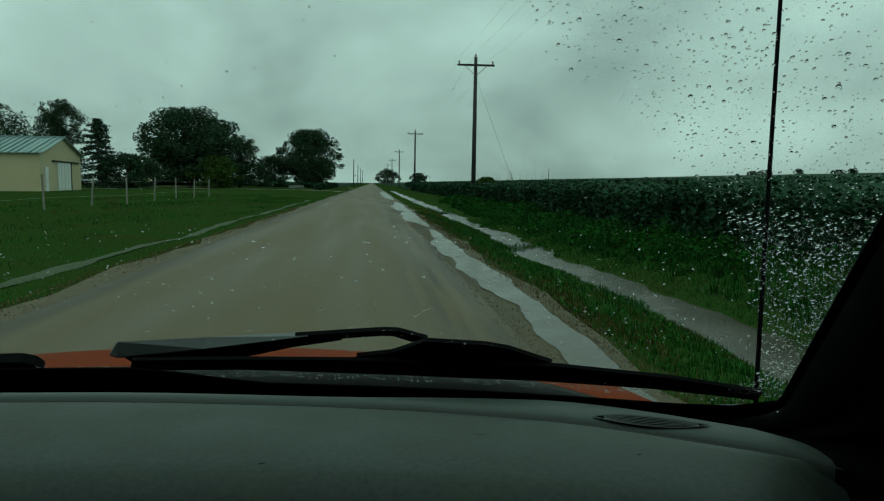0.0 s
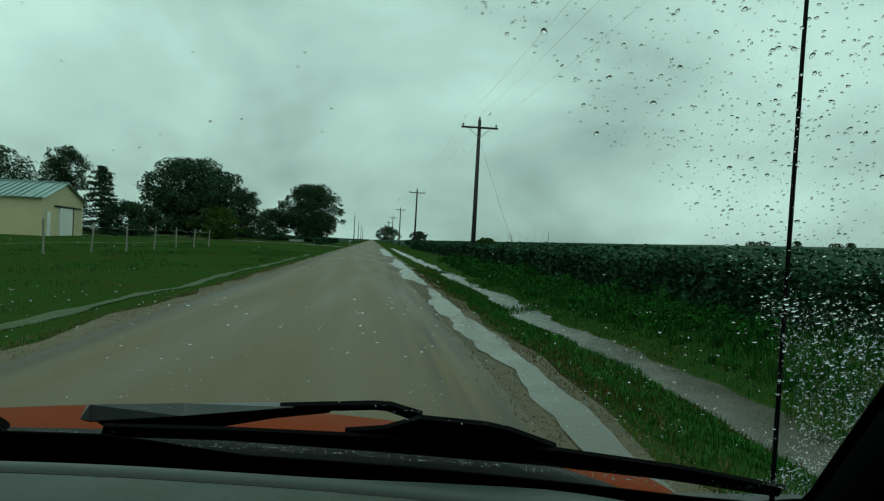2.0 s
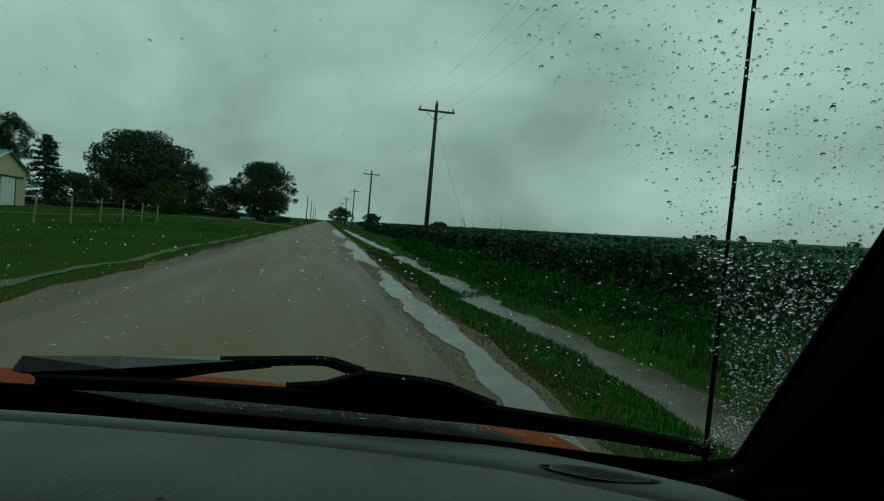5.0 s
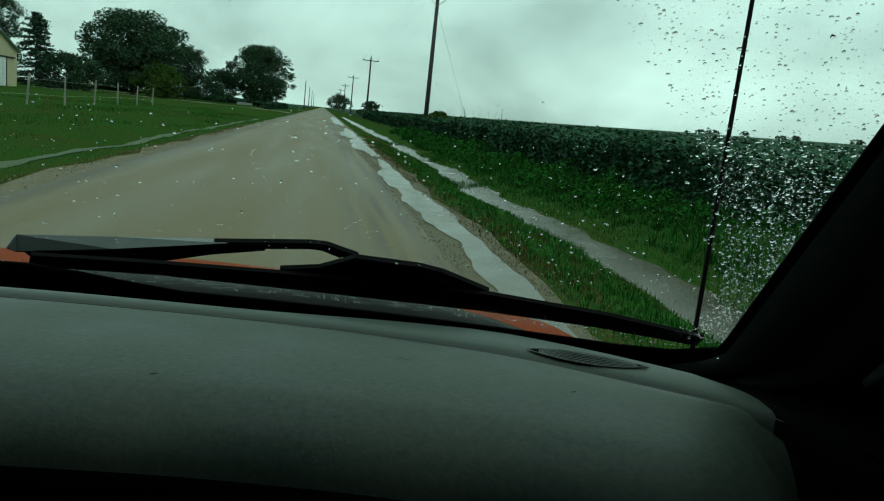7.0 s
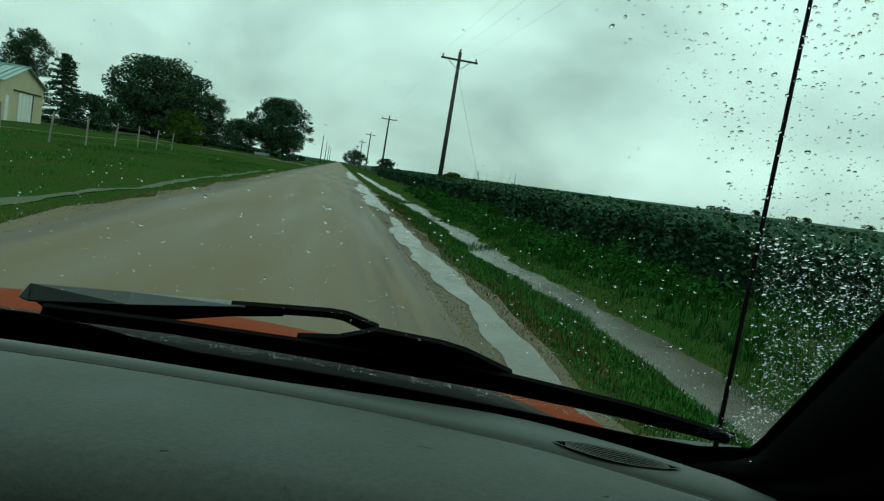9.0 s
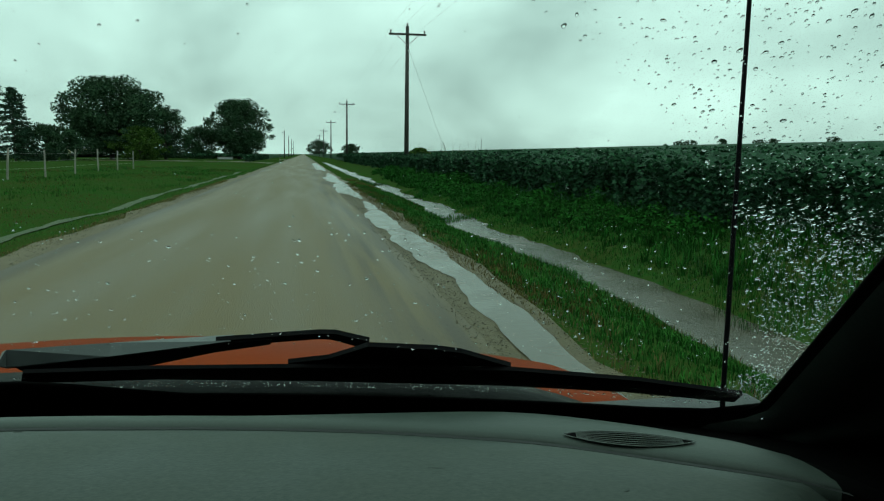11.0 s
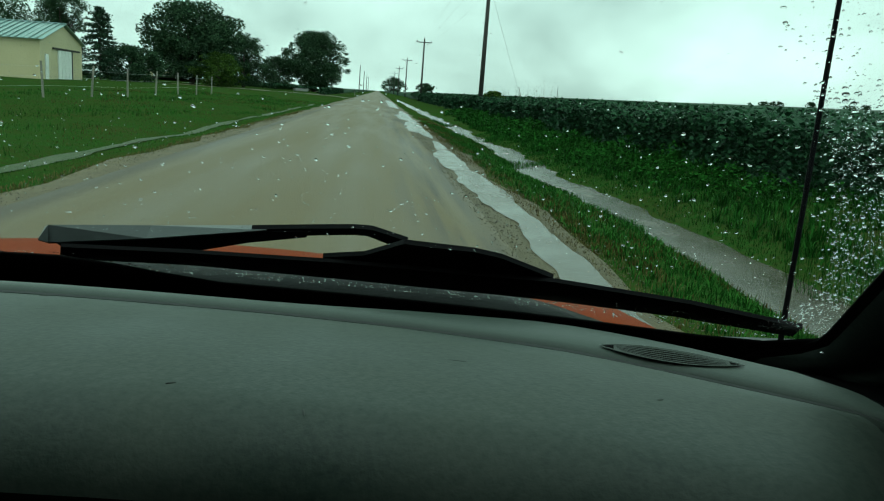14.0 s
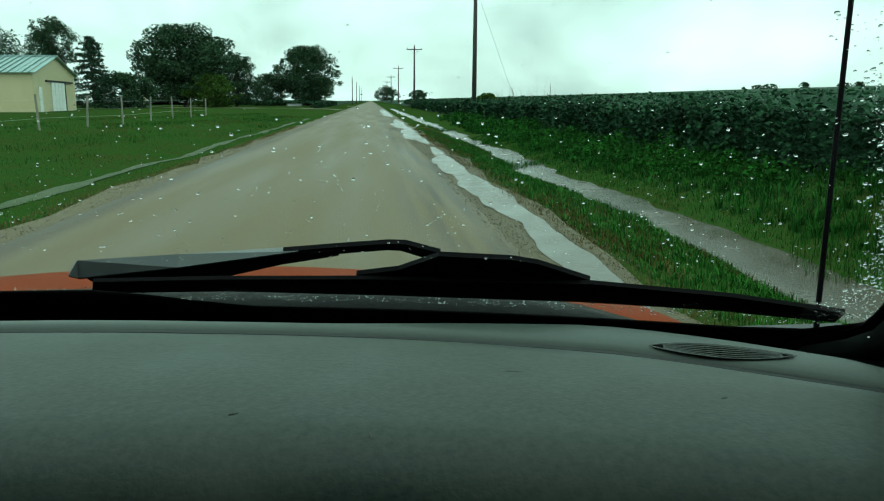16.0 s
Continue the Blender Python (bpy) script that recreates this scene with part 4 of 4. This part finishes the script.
grid_mesh("defroster_lip", lambda x, k: lip_point(x, k), xs, list(range(len(LIP))), DASHLIP, dash, "paler rounded lip below the windscreen")
# black sheet put where the lip sinks into shade under the glass
grid_mesh("defroster_shade", lambda x, k: Vector((x, crease(x) + (0.041 * lip_width(x), 0.041 * lip_width(x) + 0.012, 0.12, 0.20)[k], (1.0405, 1.030, 1.0, 0.95)[k] - dash_end(x) * 0.9)), xs, range(4), TRIMSHADE, dash, "black sheet for the shade between lip and glass")
grid_mesh("seam", lambda x, s: Vector((x, crease(x) + 0.0020 * s, 1.0564 - dash_end(x))), xs, [-0.8, 1.2], GROOVE, dash, "dark seam between pad and lip")

# pad, lip and fascia run on in black, in place of pillar shade
end_shade = grid_mesh("dash_end_shade", pad_point, span(0.3447, 0.47, 10), list(range(len(PAD))), TRIMSHADE, dash, "dash end blackened for the shade beside the door")
grid_mesh("lip_end_shade", lip_point, span(0.3447, 0.47, 10), list(range(len(LIP))), TRIMSHADE, dash, "dash end blackened for the shade beside the door")
grid_mesh("fascia_end_shade", fascia_point, span(0.3447, 0.47, 10), list(range(len(FASCIA))), TRIMSHADE, dash, "dash end blackened for the shade beside the door")

# oval vent with slats on the lip corner; black sheet for its shaded hollow
VA, VB = Vector((0.2135, 0.517, 1.061)), Vector((0.291, 0.4965, 1.060))
vdir = (VB - VA).normalized()
vper = Vector((-vdir.y, vdir.x, 0)).normalized()


def vent_curve(s, q, dz=0.0):
    """Along the vent by s, across it by q (-1 to 1)."""
    half = 0.0115 * math.sin(math.pi * min(1, max(0, s))) ** 0.75
    p = VA + (VB - VA) * s + vper * (half * q - 0.001 * math.sin(math.pi * s))
    d = (p.y - crease(p.x)) / lip_width(p.x)
    z = float(np.interp(d, [a for a, _ in LIP[2:]], [b for _, b in LIP[2:]])) - dash_end(p.x) * 0.9
    return Vector((p.x, p.y, z + 0.0008 + dz))


vent = grid_mesh("vent", lambda s, q: vent_curve(s, q, 0.0), span(0.0, 1.0, 22), (-1, -0.5, 0, 0.5, 1), TRIMSHADE, dash, "oval air vent")
bm = bmesh.new()
for side in (-1, 1):
    add_tube(bm, [vent_curve(s, side, 0.0004) for s in span(0, 1, 22)], [0.00028] * 22, 6)
part("vent_rim", bm, SLAT, dash, smooth=True)
for q in (-0.72, -0.44, -0.15, 0.15, 0.44, 0.72):
    part("vent_slat", tube([vent_curve(s, q, 0.0004) for s in span(0.1, 0.9, 14)], [0.00022] * 14, 5), SLAT, dash, smooth=True)


def scuff(p, size, turn):
    bm = bmesh.new()
    bmesh.ops.create_icosphere(bm, subdivisions=2, radius=1, matrix=Matrix.Translation(p) @ pose(0, 0, 0, 0, 0, turn) @ Matrix.Diagonal((*size, 1)))
    part("scuff_mark", bm, SCUFF, dash, "small dark scuff")


def on_pad(x, d):
    """A point of the pad at x, the part d of the way from the seam to the edge."""
    ks = [p[0] for p in PAD]
    return Vector((x, crease(x) - d * pad_depth(x), float(np.interp(d, ks, [p[1] for p in PAD])) - dash_end(x)))


scuff(on_pad(0.2125, 0.52), (0.0022, 0.0008, 0.0004), 25)
scuff(on_pad(-0.004, 0.80), (0.0026, 0.0009, 0.0005), 20)
scuff(on_pad(0.125, 0.45), (0.005, 0.0004, 0.0003), -14)
scuff(on_pad(0.055, 0.86), (0.0006, 0.006, 0.0003), 8)
scuff(on_pad(-0.12, 0.04), (0.0030, 0.0010, 0.0006), 5)

# pillar trim, windowless doors and roof that close the cabin to light
SECT = ((0.0, 0.0, 0.0), (0.004, -0.012, 0.0), (0.020, -0.026, 0.0), (0.034, -0.034, 0.003), (0.041, -0.052, 0.005), (0.052, -0.063, 0.005), (0.070, -0.068, 0.004), (0.10, -0.072, 0.0), (0.22, -0.078, 0.0), (0.22, 0.03, 0.0))


def pillar_point(u, k):
    e = on_glass(edge_x(u) + 0.004, u, -0.010)
    d = SECT[k]
    return e + Vector((d[0], d[1], d[2]))


pillar = grid_mesh("windscreen_pillar", pillar_point, span(-0.10, 0.95, 44), list(range(len(SECT))), PILLAR, car, "dark pillar trim")
# added bar that draws the light streak down the pillar
streak_line = [on_glass(edge_x(u) + 0.004, u, -0.010) + Vector((0.055, -0.080, 0.003)) for u in span(0.06, 0.62, 24)]
part("pillar_streak", tube(streak_line, [0.004 + 0.010 * min(1.0, q / 12) for q in range(24)], 14), STREAK, pillar, "grey rounded bar for the light streak down the pillar", True)
grid_mesh("corner_trim", lambda x, q: Vector((x, crease(x) + 0.03 + (glass_bottom(x) + 0.03 - crease(x)) * q, 1.032 - 0.5 * max(0, x - 0.40) ** 2 - 0.034 * q * q)), span(0.325, 0.56, 14), span(0, 1, 8), TRIMSHADE, car, "black trim beside the pillar foot", 0.004)
# unseen mirrored pillar, added to stop light leaking in at the left
grid_mesh("driver_pillar", lambda u, k: Vector((2 * CX - pillar_point(u, k).x, pillar_point(u, k).y, pillar_point(u, k).z)), span(-0.10, 0.95, 24), list(range(len(SECT))), PILLAR, car, "dark pillar trim")
bm = bmesh.new()
bmesh.ops.create_uvsphere(bm, u_segments=12, v_segments=8, radius=1, matrix=Matrix.Translation((0.366, 0.546, 1.049)) @ Matrix.Diagonal((0.0016, 0.0009, 0.0006, 1)))
part("trim_screw", bm, CHROME, pillar, "small bright screw head", True)
for s, nm in ((1, "passenger_door"), (-1, "driver_door")):
    bm = bmesh.new()
    outline = ((-1.5, 0.2), (0.74, 0.2), (0.74, 0.95), (0.60, 1.02), (0.46, 1.08), (0.20, 1.27), (-0.16, 1.54), (-1.5, 1.54))
    rows = [[bm.verts.new((CX + s * (0.80 + d), y, z)) for y, z in outline] for d in (0, 0.06)]
    for r in rows:
        bm.faces.new(r)
    for q in range(len(outline)):
        bm.faces.new((rows[0][q], rows[0][q - 1], rows[1][q - 1], rows[1][q]))
    part(nm, bm, TRIM, car, "dark door lining")
# unseen lining, its front edge brought forward to shade the pad
grid_mesh("headliner", lambda s, k: Vector((CX + 0.84 * s, (0.235, 0.19, 0.10, -0.10, -0.6, -1.5)[k] - 0.30 * (0.84 * s) ** 2 * (1, 1, 0.8, 0.5, 0, 0)[k], (1.365, 1.40, 1.44, 1.49, 1.515, 1.495)[k] - 0.03 * s * s)), span(-1, 1, 12), range(6), TRIM, car, "dark roof lining", 0.02)
part("rear_bulkhead", box((1.7, 0.06, 1.35), pose(CX, -1.5, 0.88)), TRIM, car, "dark rear of the cabin")
part("cabin_floor", box((1.7, 2.4, 0.05), pose(CX, -0.3, 0.24)), TRIM, car, "dark cabin floor")
part("firewall", box((1.64, 0.05, 0.75), pose(CX, 0.80, 0.60)), PLASTIC, car, "dark bulkhead under the windscreen")


# bonnet, wings and cowl
def bonnet(x, y):
    z = 0.944 - 0.125 * (x - CX) ** 2 - 0.14 * max(0.0, (y - 1.12) / 0.75) ** 2 - 0.05 * max(0.0, (1.12 - y) / 0.3) ** 2
    z -= 0.9 * max(0.0, abs(x - CX) - 0.80) ** 1.5
    return Vector((x, y, z))


grid_mesh("bonnet", lambda y, s: bonnet(CX + 0.90 * s, y), span(0.92, 1.95, 30), span(-1, 1, 40), PAINT, car, "wet red-orange bonnet", 0.01)
for s in (-1, 1):
    grid_mesh("wing", lambda y, k, s=s: Vector((CX + s * (0.90 + 0.02 * math.sin(k * 1.4)), y, bonnet(CX + s * 0.90, y).z - 0.13 * k)), span(0.70, 1.95, 16), range(5), PAINT, car, "red-orange front wing", 0.006)
grid_mesh("bumper", lambda s, k: Vector((CX + 0.9 * s, 1.95 + 0.05 * math.sin(k * 0.9) - 0.12 * s * s, bonnet(CX + 0.9 * s, 1.95).z - 0.13 * k)), span(-1, 1, 20), range(4), PAINT, car, "red-orange front bumper", 0.01)
cowl = grid_mesh("cowl", lambda s, k: Vector((CX + 0.86 * s, glass_bottom(CX + 0.86 * s * 0.8) + (0.030, 0.07, 0.135, 0.19)[k] + 0.02, (1.009, 1.014, 1.006, 0.945)[k] - 0.75 * max(0.0, abs(0.86 * s) - 0.42) ** 2)), span(-1, 1, 36), range(4), COWL, car, "wet black cowl panel", 0.006)
for s in (-1, 1):
    grid_mesh("door_skin", lambda y, k, s=s: Vector((CX + s * (0.885, 0.905, 0.90, 0.875)[k], y, (0.24, 0.45, 0.72, 0.93)[k])), span(-1.62, 0.78, 12), range(4), PAINT, car, "red-orange side panel", 0.01)
    for wy in (1.38, -1.15):
        c = Vector((CX + s * 0.80, wy, 0.30))
        bm = bmesh.new()
        rings = []
        for a in range(28):
            t = 2 * math.pi * a / 28
            rings.append([bm.verts.new(c + Vector((s * w, math.cos(t) * r, math.sin(t) * r))) for w, r in ((-0.09, 0.19), (-0.09, 0.28), (-0.06, 0.298), (0.06, 0.298), (0.09, 0.28), (0.085, 0.19))])
        for a in range(28):
            for q in range(6):
                bm.faces.new((rings[a][q], rings[(a + 1) % 28][q], rings[(a + 1) % 28][(q + 1) % 6], rings[a][(q + 1) % 6]))
        tyre = part("tyre", bm, RUBBER, car, "black rubber tyre", True)
        part("rim", tube([c + Vector((s * 0.02, 0, 0)), c + Vector((s * 0.07, 0, 0)), c + Vector((s * 0.08, 0, 0))], [0.192, 0.192, 0.12], 24), STEEL, tyre, "grey wheel rim")
grid_mesh("roof_skin", lambda s, k: Vector((CX + 0.86 * s, (0.25, 0.10, -0.30, -1.0, -1.6)[k] - 0.28 * (0.84 * s) ** 2 * (1, 0.7, 0.2, 0, 0)[k], (1.40, 1.49, 1.575, 1.60, 1.55)[k] - 0.03 * s * s)), span(-1, 1, 14), range(5), PAINT, car, "red-orange roof", 0.01)
grid_mesh("tail_panel", lambda s, k: Vector((CX + 0.885 * s, (-1.60, -1.66, -1.68, -1.64)[k] + 0.06 * s * s, (1.52, 1.0, 0.6, 0.25)[k])), span(-1, 1, 10), range(4), PAINT, car, "red-orange tail", 0.01)
part("washer_nozzle", box((0.022, 0.018, 0.014), pose(-0.19, 1.0, 0.942), 0.004), PLASTIC, car, "black washer nozzle")

# aerial
AY = 0.74
aerial = part("aerial", tube([(0.4445, AY, 0.93), (0.446, AY, 1.03), (0.451, AY, 1.22), (0.457, AY, 1.42), (0.468, AY, 1.72)], [0.0028, 0.0025, 0.0023, 0.0021, 0.0019], 8), RUBBER, car, "thin black whip aerial", True)
part("aerial_base", tube([(0.444, AY, 0.86), (0.4445, AY, 0.945), (0.4447, AY, 0.965)], [0.012, 0.008, 0.004], 10), RUBBER, aerial, smooth=True)


# wipers
def ribbon(top, low, o_top, o_low, n=1):
    """Solid bar raised off the glass between two (across, up) lines seen on it."""
    bm = bmesh.new()
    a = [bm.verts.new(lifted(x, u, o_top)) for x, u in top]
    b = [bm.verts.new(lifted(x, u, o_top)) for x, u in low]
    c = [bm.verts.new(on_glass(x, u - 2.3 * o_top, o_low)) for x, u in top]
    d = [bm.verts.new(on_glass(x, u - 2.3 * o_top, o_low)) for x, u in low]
    for p, q in ((a, b), (b, d), (d, c), (c, a)):
        for i in range(len(p) - 1):
            bm.faces.new((p[i], p[i + 1], q[i + 1], q[i]))
    for i in (0, -1):
        bm.faces.new((a[i], b[i], d[i], c[i]))
    return bm


def plate(top, low, o_top, o_low):
    """A thin upright web between a line held off the glass and one close to it."""
    bm = bmesh.new()
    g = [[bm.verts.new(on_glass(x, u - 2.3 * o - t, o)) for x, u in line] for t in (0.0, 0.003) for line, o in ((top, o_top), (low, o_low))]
    for p, q in ((g[0], g[1]), (g[1], g[3]), (g[3], g[2]), (g[2], g[0])):
        for i in range(len(p) - 1):
            bm.faces.new((p[i], p[i + 1], q[i + 1], q[i]))
    for i in (0, -1):
        bm.faces.new((g[0][i], g[1][i], g[3][i], g[2][i]))
    return bm


def wiper(dx, name, label):
    """Arm with its broad root, the bent rod, the yoke and the long blade."""
    def sh(pts):
        return [(x + dx, u) for x, u in pts]
    w = part(name, plate(sh([(-0.193, 0.091), (-0.188, 0.0965), (-0.10, 0.110), (0.0, 0.129)]), sh([(-0.193, 0.066), (-0.187, 0.060), (-0.10, 0.084), (0.0, 0.121)]), 0.034, 0.020), ARMSHEEN, car, label)
    # same arm, coloured black where it turns away from the sky
    part("arm_side", ribbon(sh([(-0.182, 0.062), (-0.10, 0.086), (0.0, 0.122), (0.03, 0.129)]), sh([(-0.176, 0.036), (-0.07, 0.063), (-0.016, 0.096), (0.03, 0.117)]), 0.0235, 0.0215), RUBBER, w, "underside of the arm blackened for shade")
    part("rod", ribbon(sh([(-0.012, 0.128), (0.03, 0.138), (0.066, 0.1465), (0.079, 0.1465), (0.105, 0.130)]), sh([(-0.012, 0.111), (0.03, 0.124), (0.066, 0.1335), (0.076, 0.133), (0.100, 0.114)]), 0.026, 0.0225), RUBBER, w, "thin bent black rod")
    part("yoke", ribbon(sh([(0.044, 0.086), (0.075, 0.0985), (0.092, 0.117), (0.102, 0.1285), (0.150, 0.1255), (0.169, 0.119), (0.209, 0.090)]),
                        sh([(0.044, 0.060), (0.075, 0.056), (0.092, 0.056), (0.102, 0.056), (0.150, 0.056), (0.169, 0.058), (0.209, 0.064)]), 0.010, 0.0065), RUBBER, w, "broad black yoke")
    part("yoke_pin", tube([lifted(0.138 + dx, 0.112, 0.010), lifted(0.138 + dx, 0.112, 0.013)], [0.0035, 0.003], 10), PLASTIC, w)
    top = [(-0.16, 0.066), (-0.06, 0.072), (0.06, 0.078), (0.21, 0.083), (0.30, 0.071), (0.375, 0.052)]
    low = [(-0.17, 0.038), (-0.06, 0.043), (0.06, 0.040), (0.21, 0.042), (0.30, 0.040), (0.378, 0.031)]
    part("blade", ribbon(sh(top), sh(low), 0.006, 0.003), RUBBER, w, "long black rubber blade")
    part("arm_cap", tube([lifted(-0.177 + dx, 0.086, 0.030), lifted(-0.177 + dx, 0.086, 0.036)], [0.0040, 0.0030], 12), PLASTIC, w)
    return w


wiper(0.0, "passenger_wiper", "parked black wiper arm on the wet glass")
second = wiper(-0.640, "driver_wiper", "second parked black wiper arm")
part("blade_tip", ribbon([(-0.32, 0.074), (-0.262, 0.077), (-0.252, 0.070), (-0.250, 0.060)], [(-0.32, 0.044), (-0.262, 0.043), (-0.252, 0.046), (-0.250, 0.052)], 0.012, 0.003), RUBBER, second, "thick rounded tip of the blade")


# ---------- rain drops on the glass ----------
def drops(name, x, u, r, label, off=0.0022):
    """Flat-footed domes of water on the outer face of the glass."""
    seg, m = 10, len(x)
    o = np.array([on_glass(float(a), float(b), off) for a, b in zip(x, u)])
    up = np.array([on_glass(float(a), float(b), off + 0.02) for a, b in zip(x, u)]) - o
    up /= np.linalg.norm(up, axis=1)[:, None]
    b = np.cross(up, np.array([1.0, 0, 0]))
    b /= np.linalg.norm(b, axis=1)[:, None]
    a = np.cross(b, up)
    sx, sy = r * rng.uniform(0.8, 1.3, m), r * rng.uniform(0.8, 1.45, m)
    ph, hf = rng.uniform(0, 6.28, m), r * np.where(u < 0.30, 0.80, 0.58)
    t = np.arange(seg) * 2 * np.pi / seg
    g = 1 + 0.13 * np.sin(2 * t[None] + ph[:, None]) + 0.07 * np.sin(3 * t[None] - 2 * ph[:, None])
    rings = [(1.0, 0.0), (0.93, 0.34), (0.72, 0.70), (0.40, 0.93)]
    V = np.zeros((m, 4 * seg + 1, 3))
    for k, (q, hh) in enumerate(rings):
        V[:, k * seg:(k + 1) * seg] = (o[:, None] + a[:, None] * (sx[:, None] * q * g * np.cos(t))[..., None]
                                       + b[:, None] * (sy[:, None] * q * g * np.sin(t))[..., None] + up[:, None] * (hf * hh)[:, None, None])
    V[:, 4 * seg] = o + up * hf[:, None]
    F = []
    for ring in range(3):
        for k in range(seg):
            p, p2 = ring * seg + k, ring * seg + (k + 1) % seg
            F += [(p, p2, p2 + seg), (p, p2 + seg, p + seg)]
    for k in range(seg):
        F.append((3 * seg + k, 3 * seg + (k + 1) % seg, 4 * seg))
        if 0 < k < seg - 1:
            F.append((0, k + 1, k))
    F = (np.array(F)[None] + (np.arange(m) * (4 * seg + 1))[:, None, None]).reshape(-1, 3)
    ob = raw(name, V.reshape(-1, 3), F, DROP, smooth=True)
    ob.visible_shadow = False
    return tagged(ob, label, "raindrops", kind="stuff")


def wiped_edge(u):
    """Where the wiper's sweep ends, across the glass."""
    return np.interp(u, (-0.1, 0.10, 0.15, 0.25, 0.33, 0.37, 0.41, 0.45, 0.48, 0.52, 0.9), (0.36, 0.352, 0.335, 0.29, 0.246, 0.218, 0.188, 0.150, 0.122, 0.085, -0.2))


def fine_drops(n, mean, spread, low, high):
    return np.clip(rng.lognormal(0.0, spread, n), low, high) * mean


u = 0.03 + 0.30 * rng.random(9000)
x = rng.uniform(0.1, 0.42, 9000)
k = (x > wiped_edge(u) + np.abs(rng.normal(0, 0.010, 9000)) - 0.006) & (x < 0.412 - 0.235 * u)
drops("raindrops", x[k], u[k], fine_drops(k.sum(), 0.00047, 0.50, 0.4, 2.9), "clear raindrops on the unwiped glass")
u = 0.32 + 0.31 * rng.random(11500)
x = rng.uniform(-0.2, 0.36, 11500)
k = (x > wiped_edge(u) + np.abs(rng.normal(0, 0.012, 11500)) - 0.006) & (x < 0.412 - 0.235 * u)
drops("raindrops", x[k], u[k], fine_drops(k.sum(), 0.00036, 0.45, 0.5, 2.9), "clear raindrops on the unwiped glass")
u = 0.03 + 0.29 * rng.random(15000)
x = rng.uniform(0.2, 0.42, 15000)
k = (x > wiped_edge(u) + 0.004) & (x < 0.412 - 0.235 * u)
drops("raindrops", x[k], u[k], fine_drops(k.sum(), 0.00021, 0.25, 0.6, 1.6), "fine mist of tiny raindrops between the larger ones")
u = rng.uniform(0.11, 0.62, 3000)
x = rng.uniform(-0.42, 0.40, 3000)
k = (x < wiped_edge(u)) & ((u < 0.31) | (rng.random(3000) < 0.35))
drops("raindrops", x[k], u[k], fine_drops(k.sum(), 0.00047, 0.38, 0.5, 2.2) * np.where(u[k] > 0.31, 0.55, 1.0), "scattered small raindrops on wiped glass")
x = rng.uniform(-0.35, 0.375, 1300)
u = 0.010 + rng.random(1300) * 0.032
drops("raindrops", x, u, fine_drops(1300, 0.00055, 0.4, 0.4, 2.0), "raindrops along the foot of the glass")
# beads take the same lowering, to show on arm and blade from the camera
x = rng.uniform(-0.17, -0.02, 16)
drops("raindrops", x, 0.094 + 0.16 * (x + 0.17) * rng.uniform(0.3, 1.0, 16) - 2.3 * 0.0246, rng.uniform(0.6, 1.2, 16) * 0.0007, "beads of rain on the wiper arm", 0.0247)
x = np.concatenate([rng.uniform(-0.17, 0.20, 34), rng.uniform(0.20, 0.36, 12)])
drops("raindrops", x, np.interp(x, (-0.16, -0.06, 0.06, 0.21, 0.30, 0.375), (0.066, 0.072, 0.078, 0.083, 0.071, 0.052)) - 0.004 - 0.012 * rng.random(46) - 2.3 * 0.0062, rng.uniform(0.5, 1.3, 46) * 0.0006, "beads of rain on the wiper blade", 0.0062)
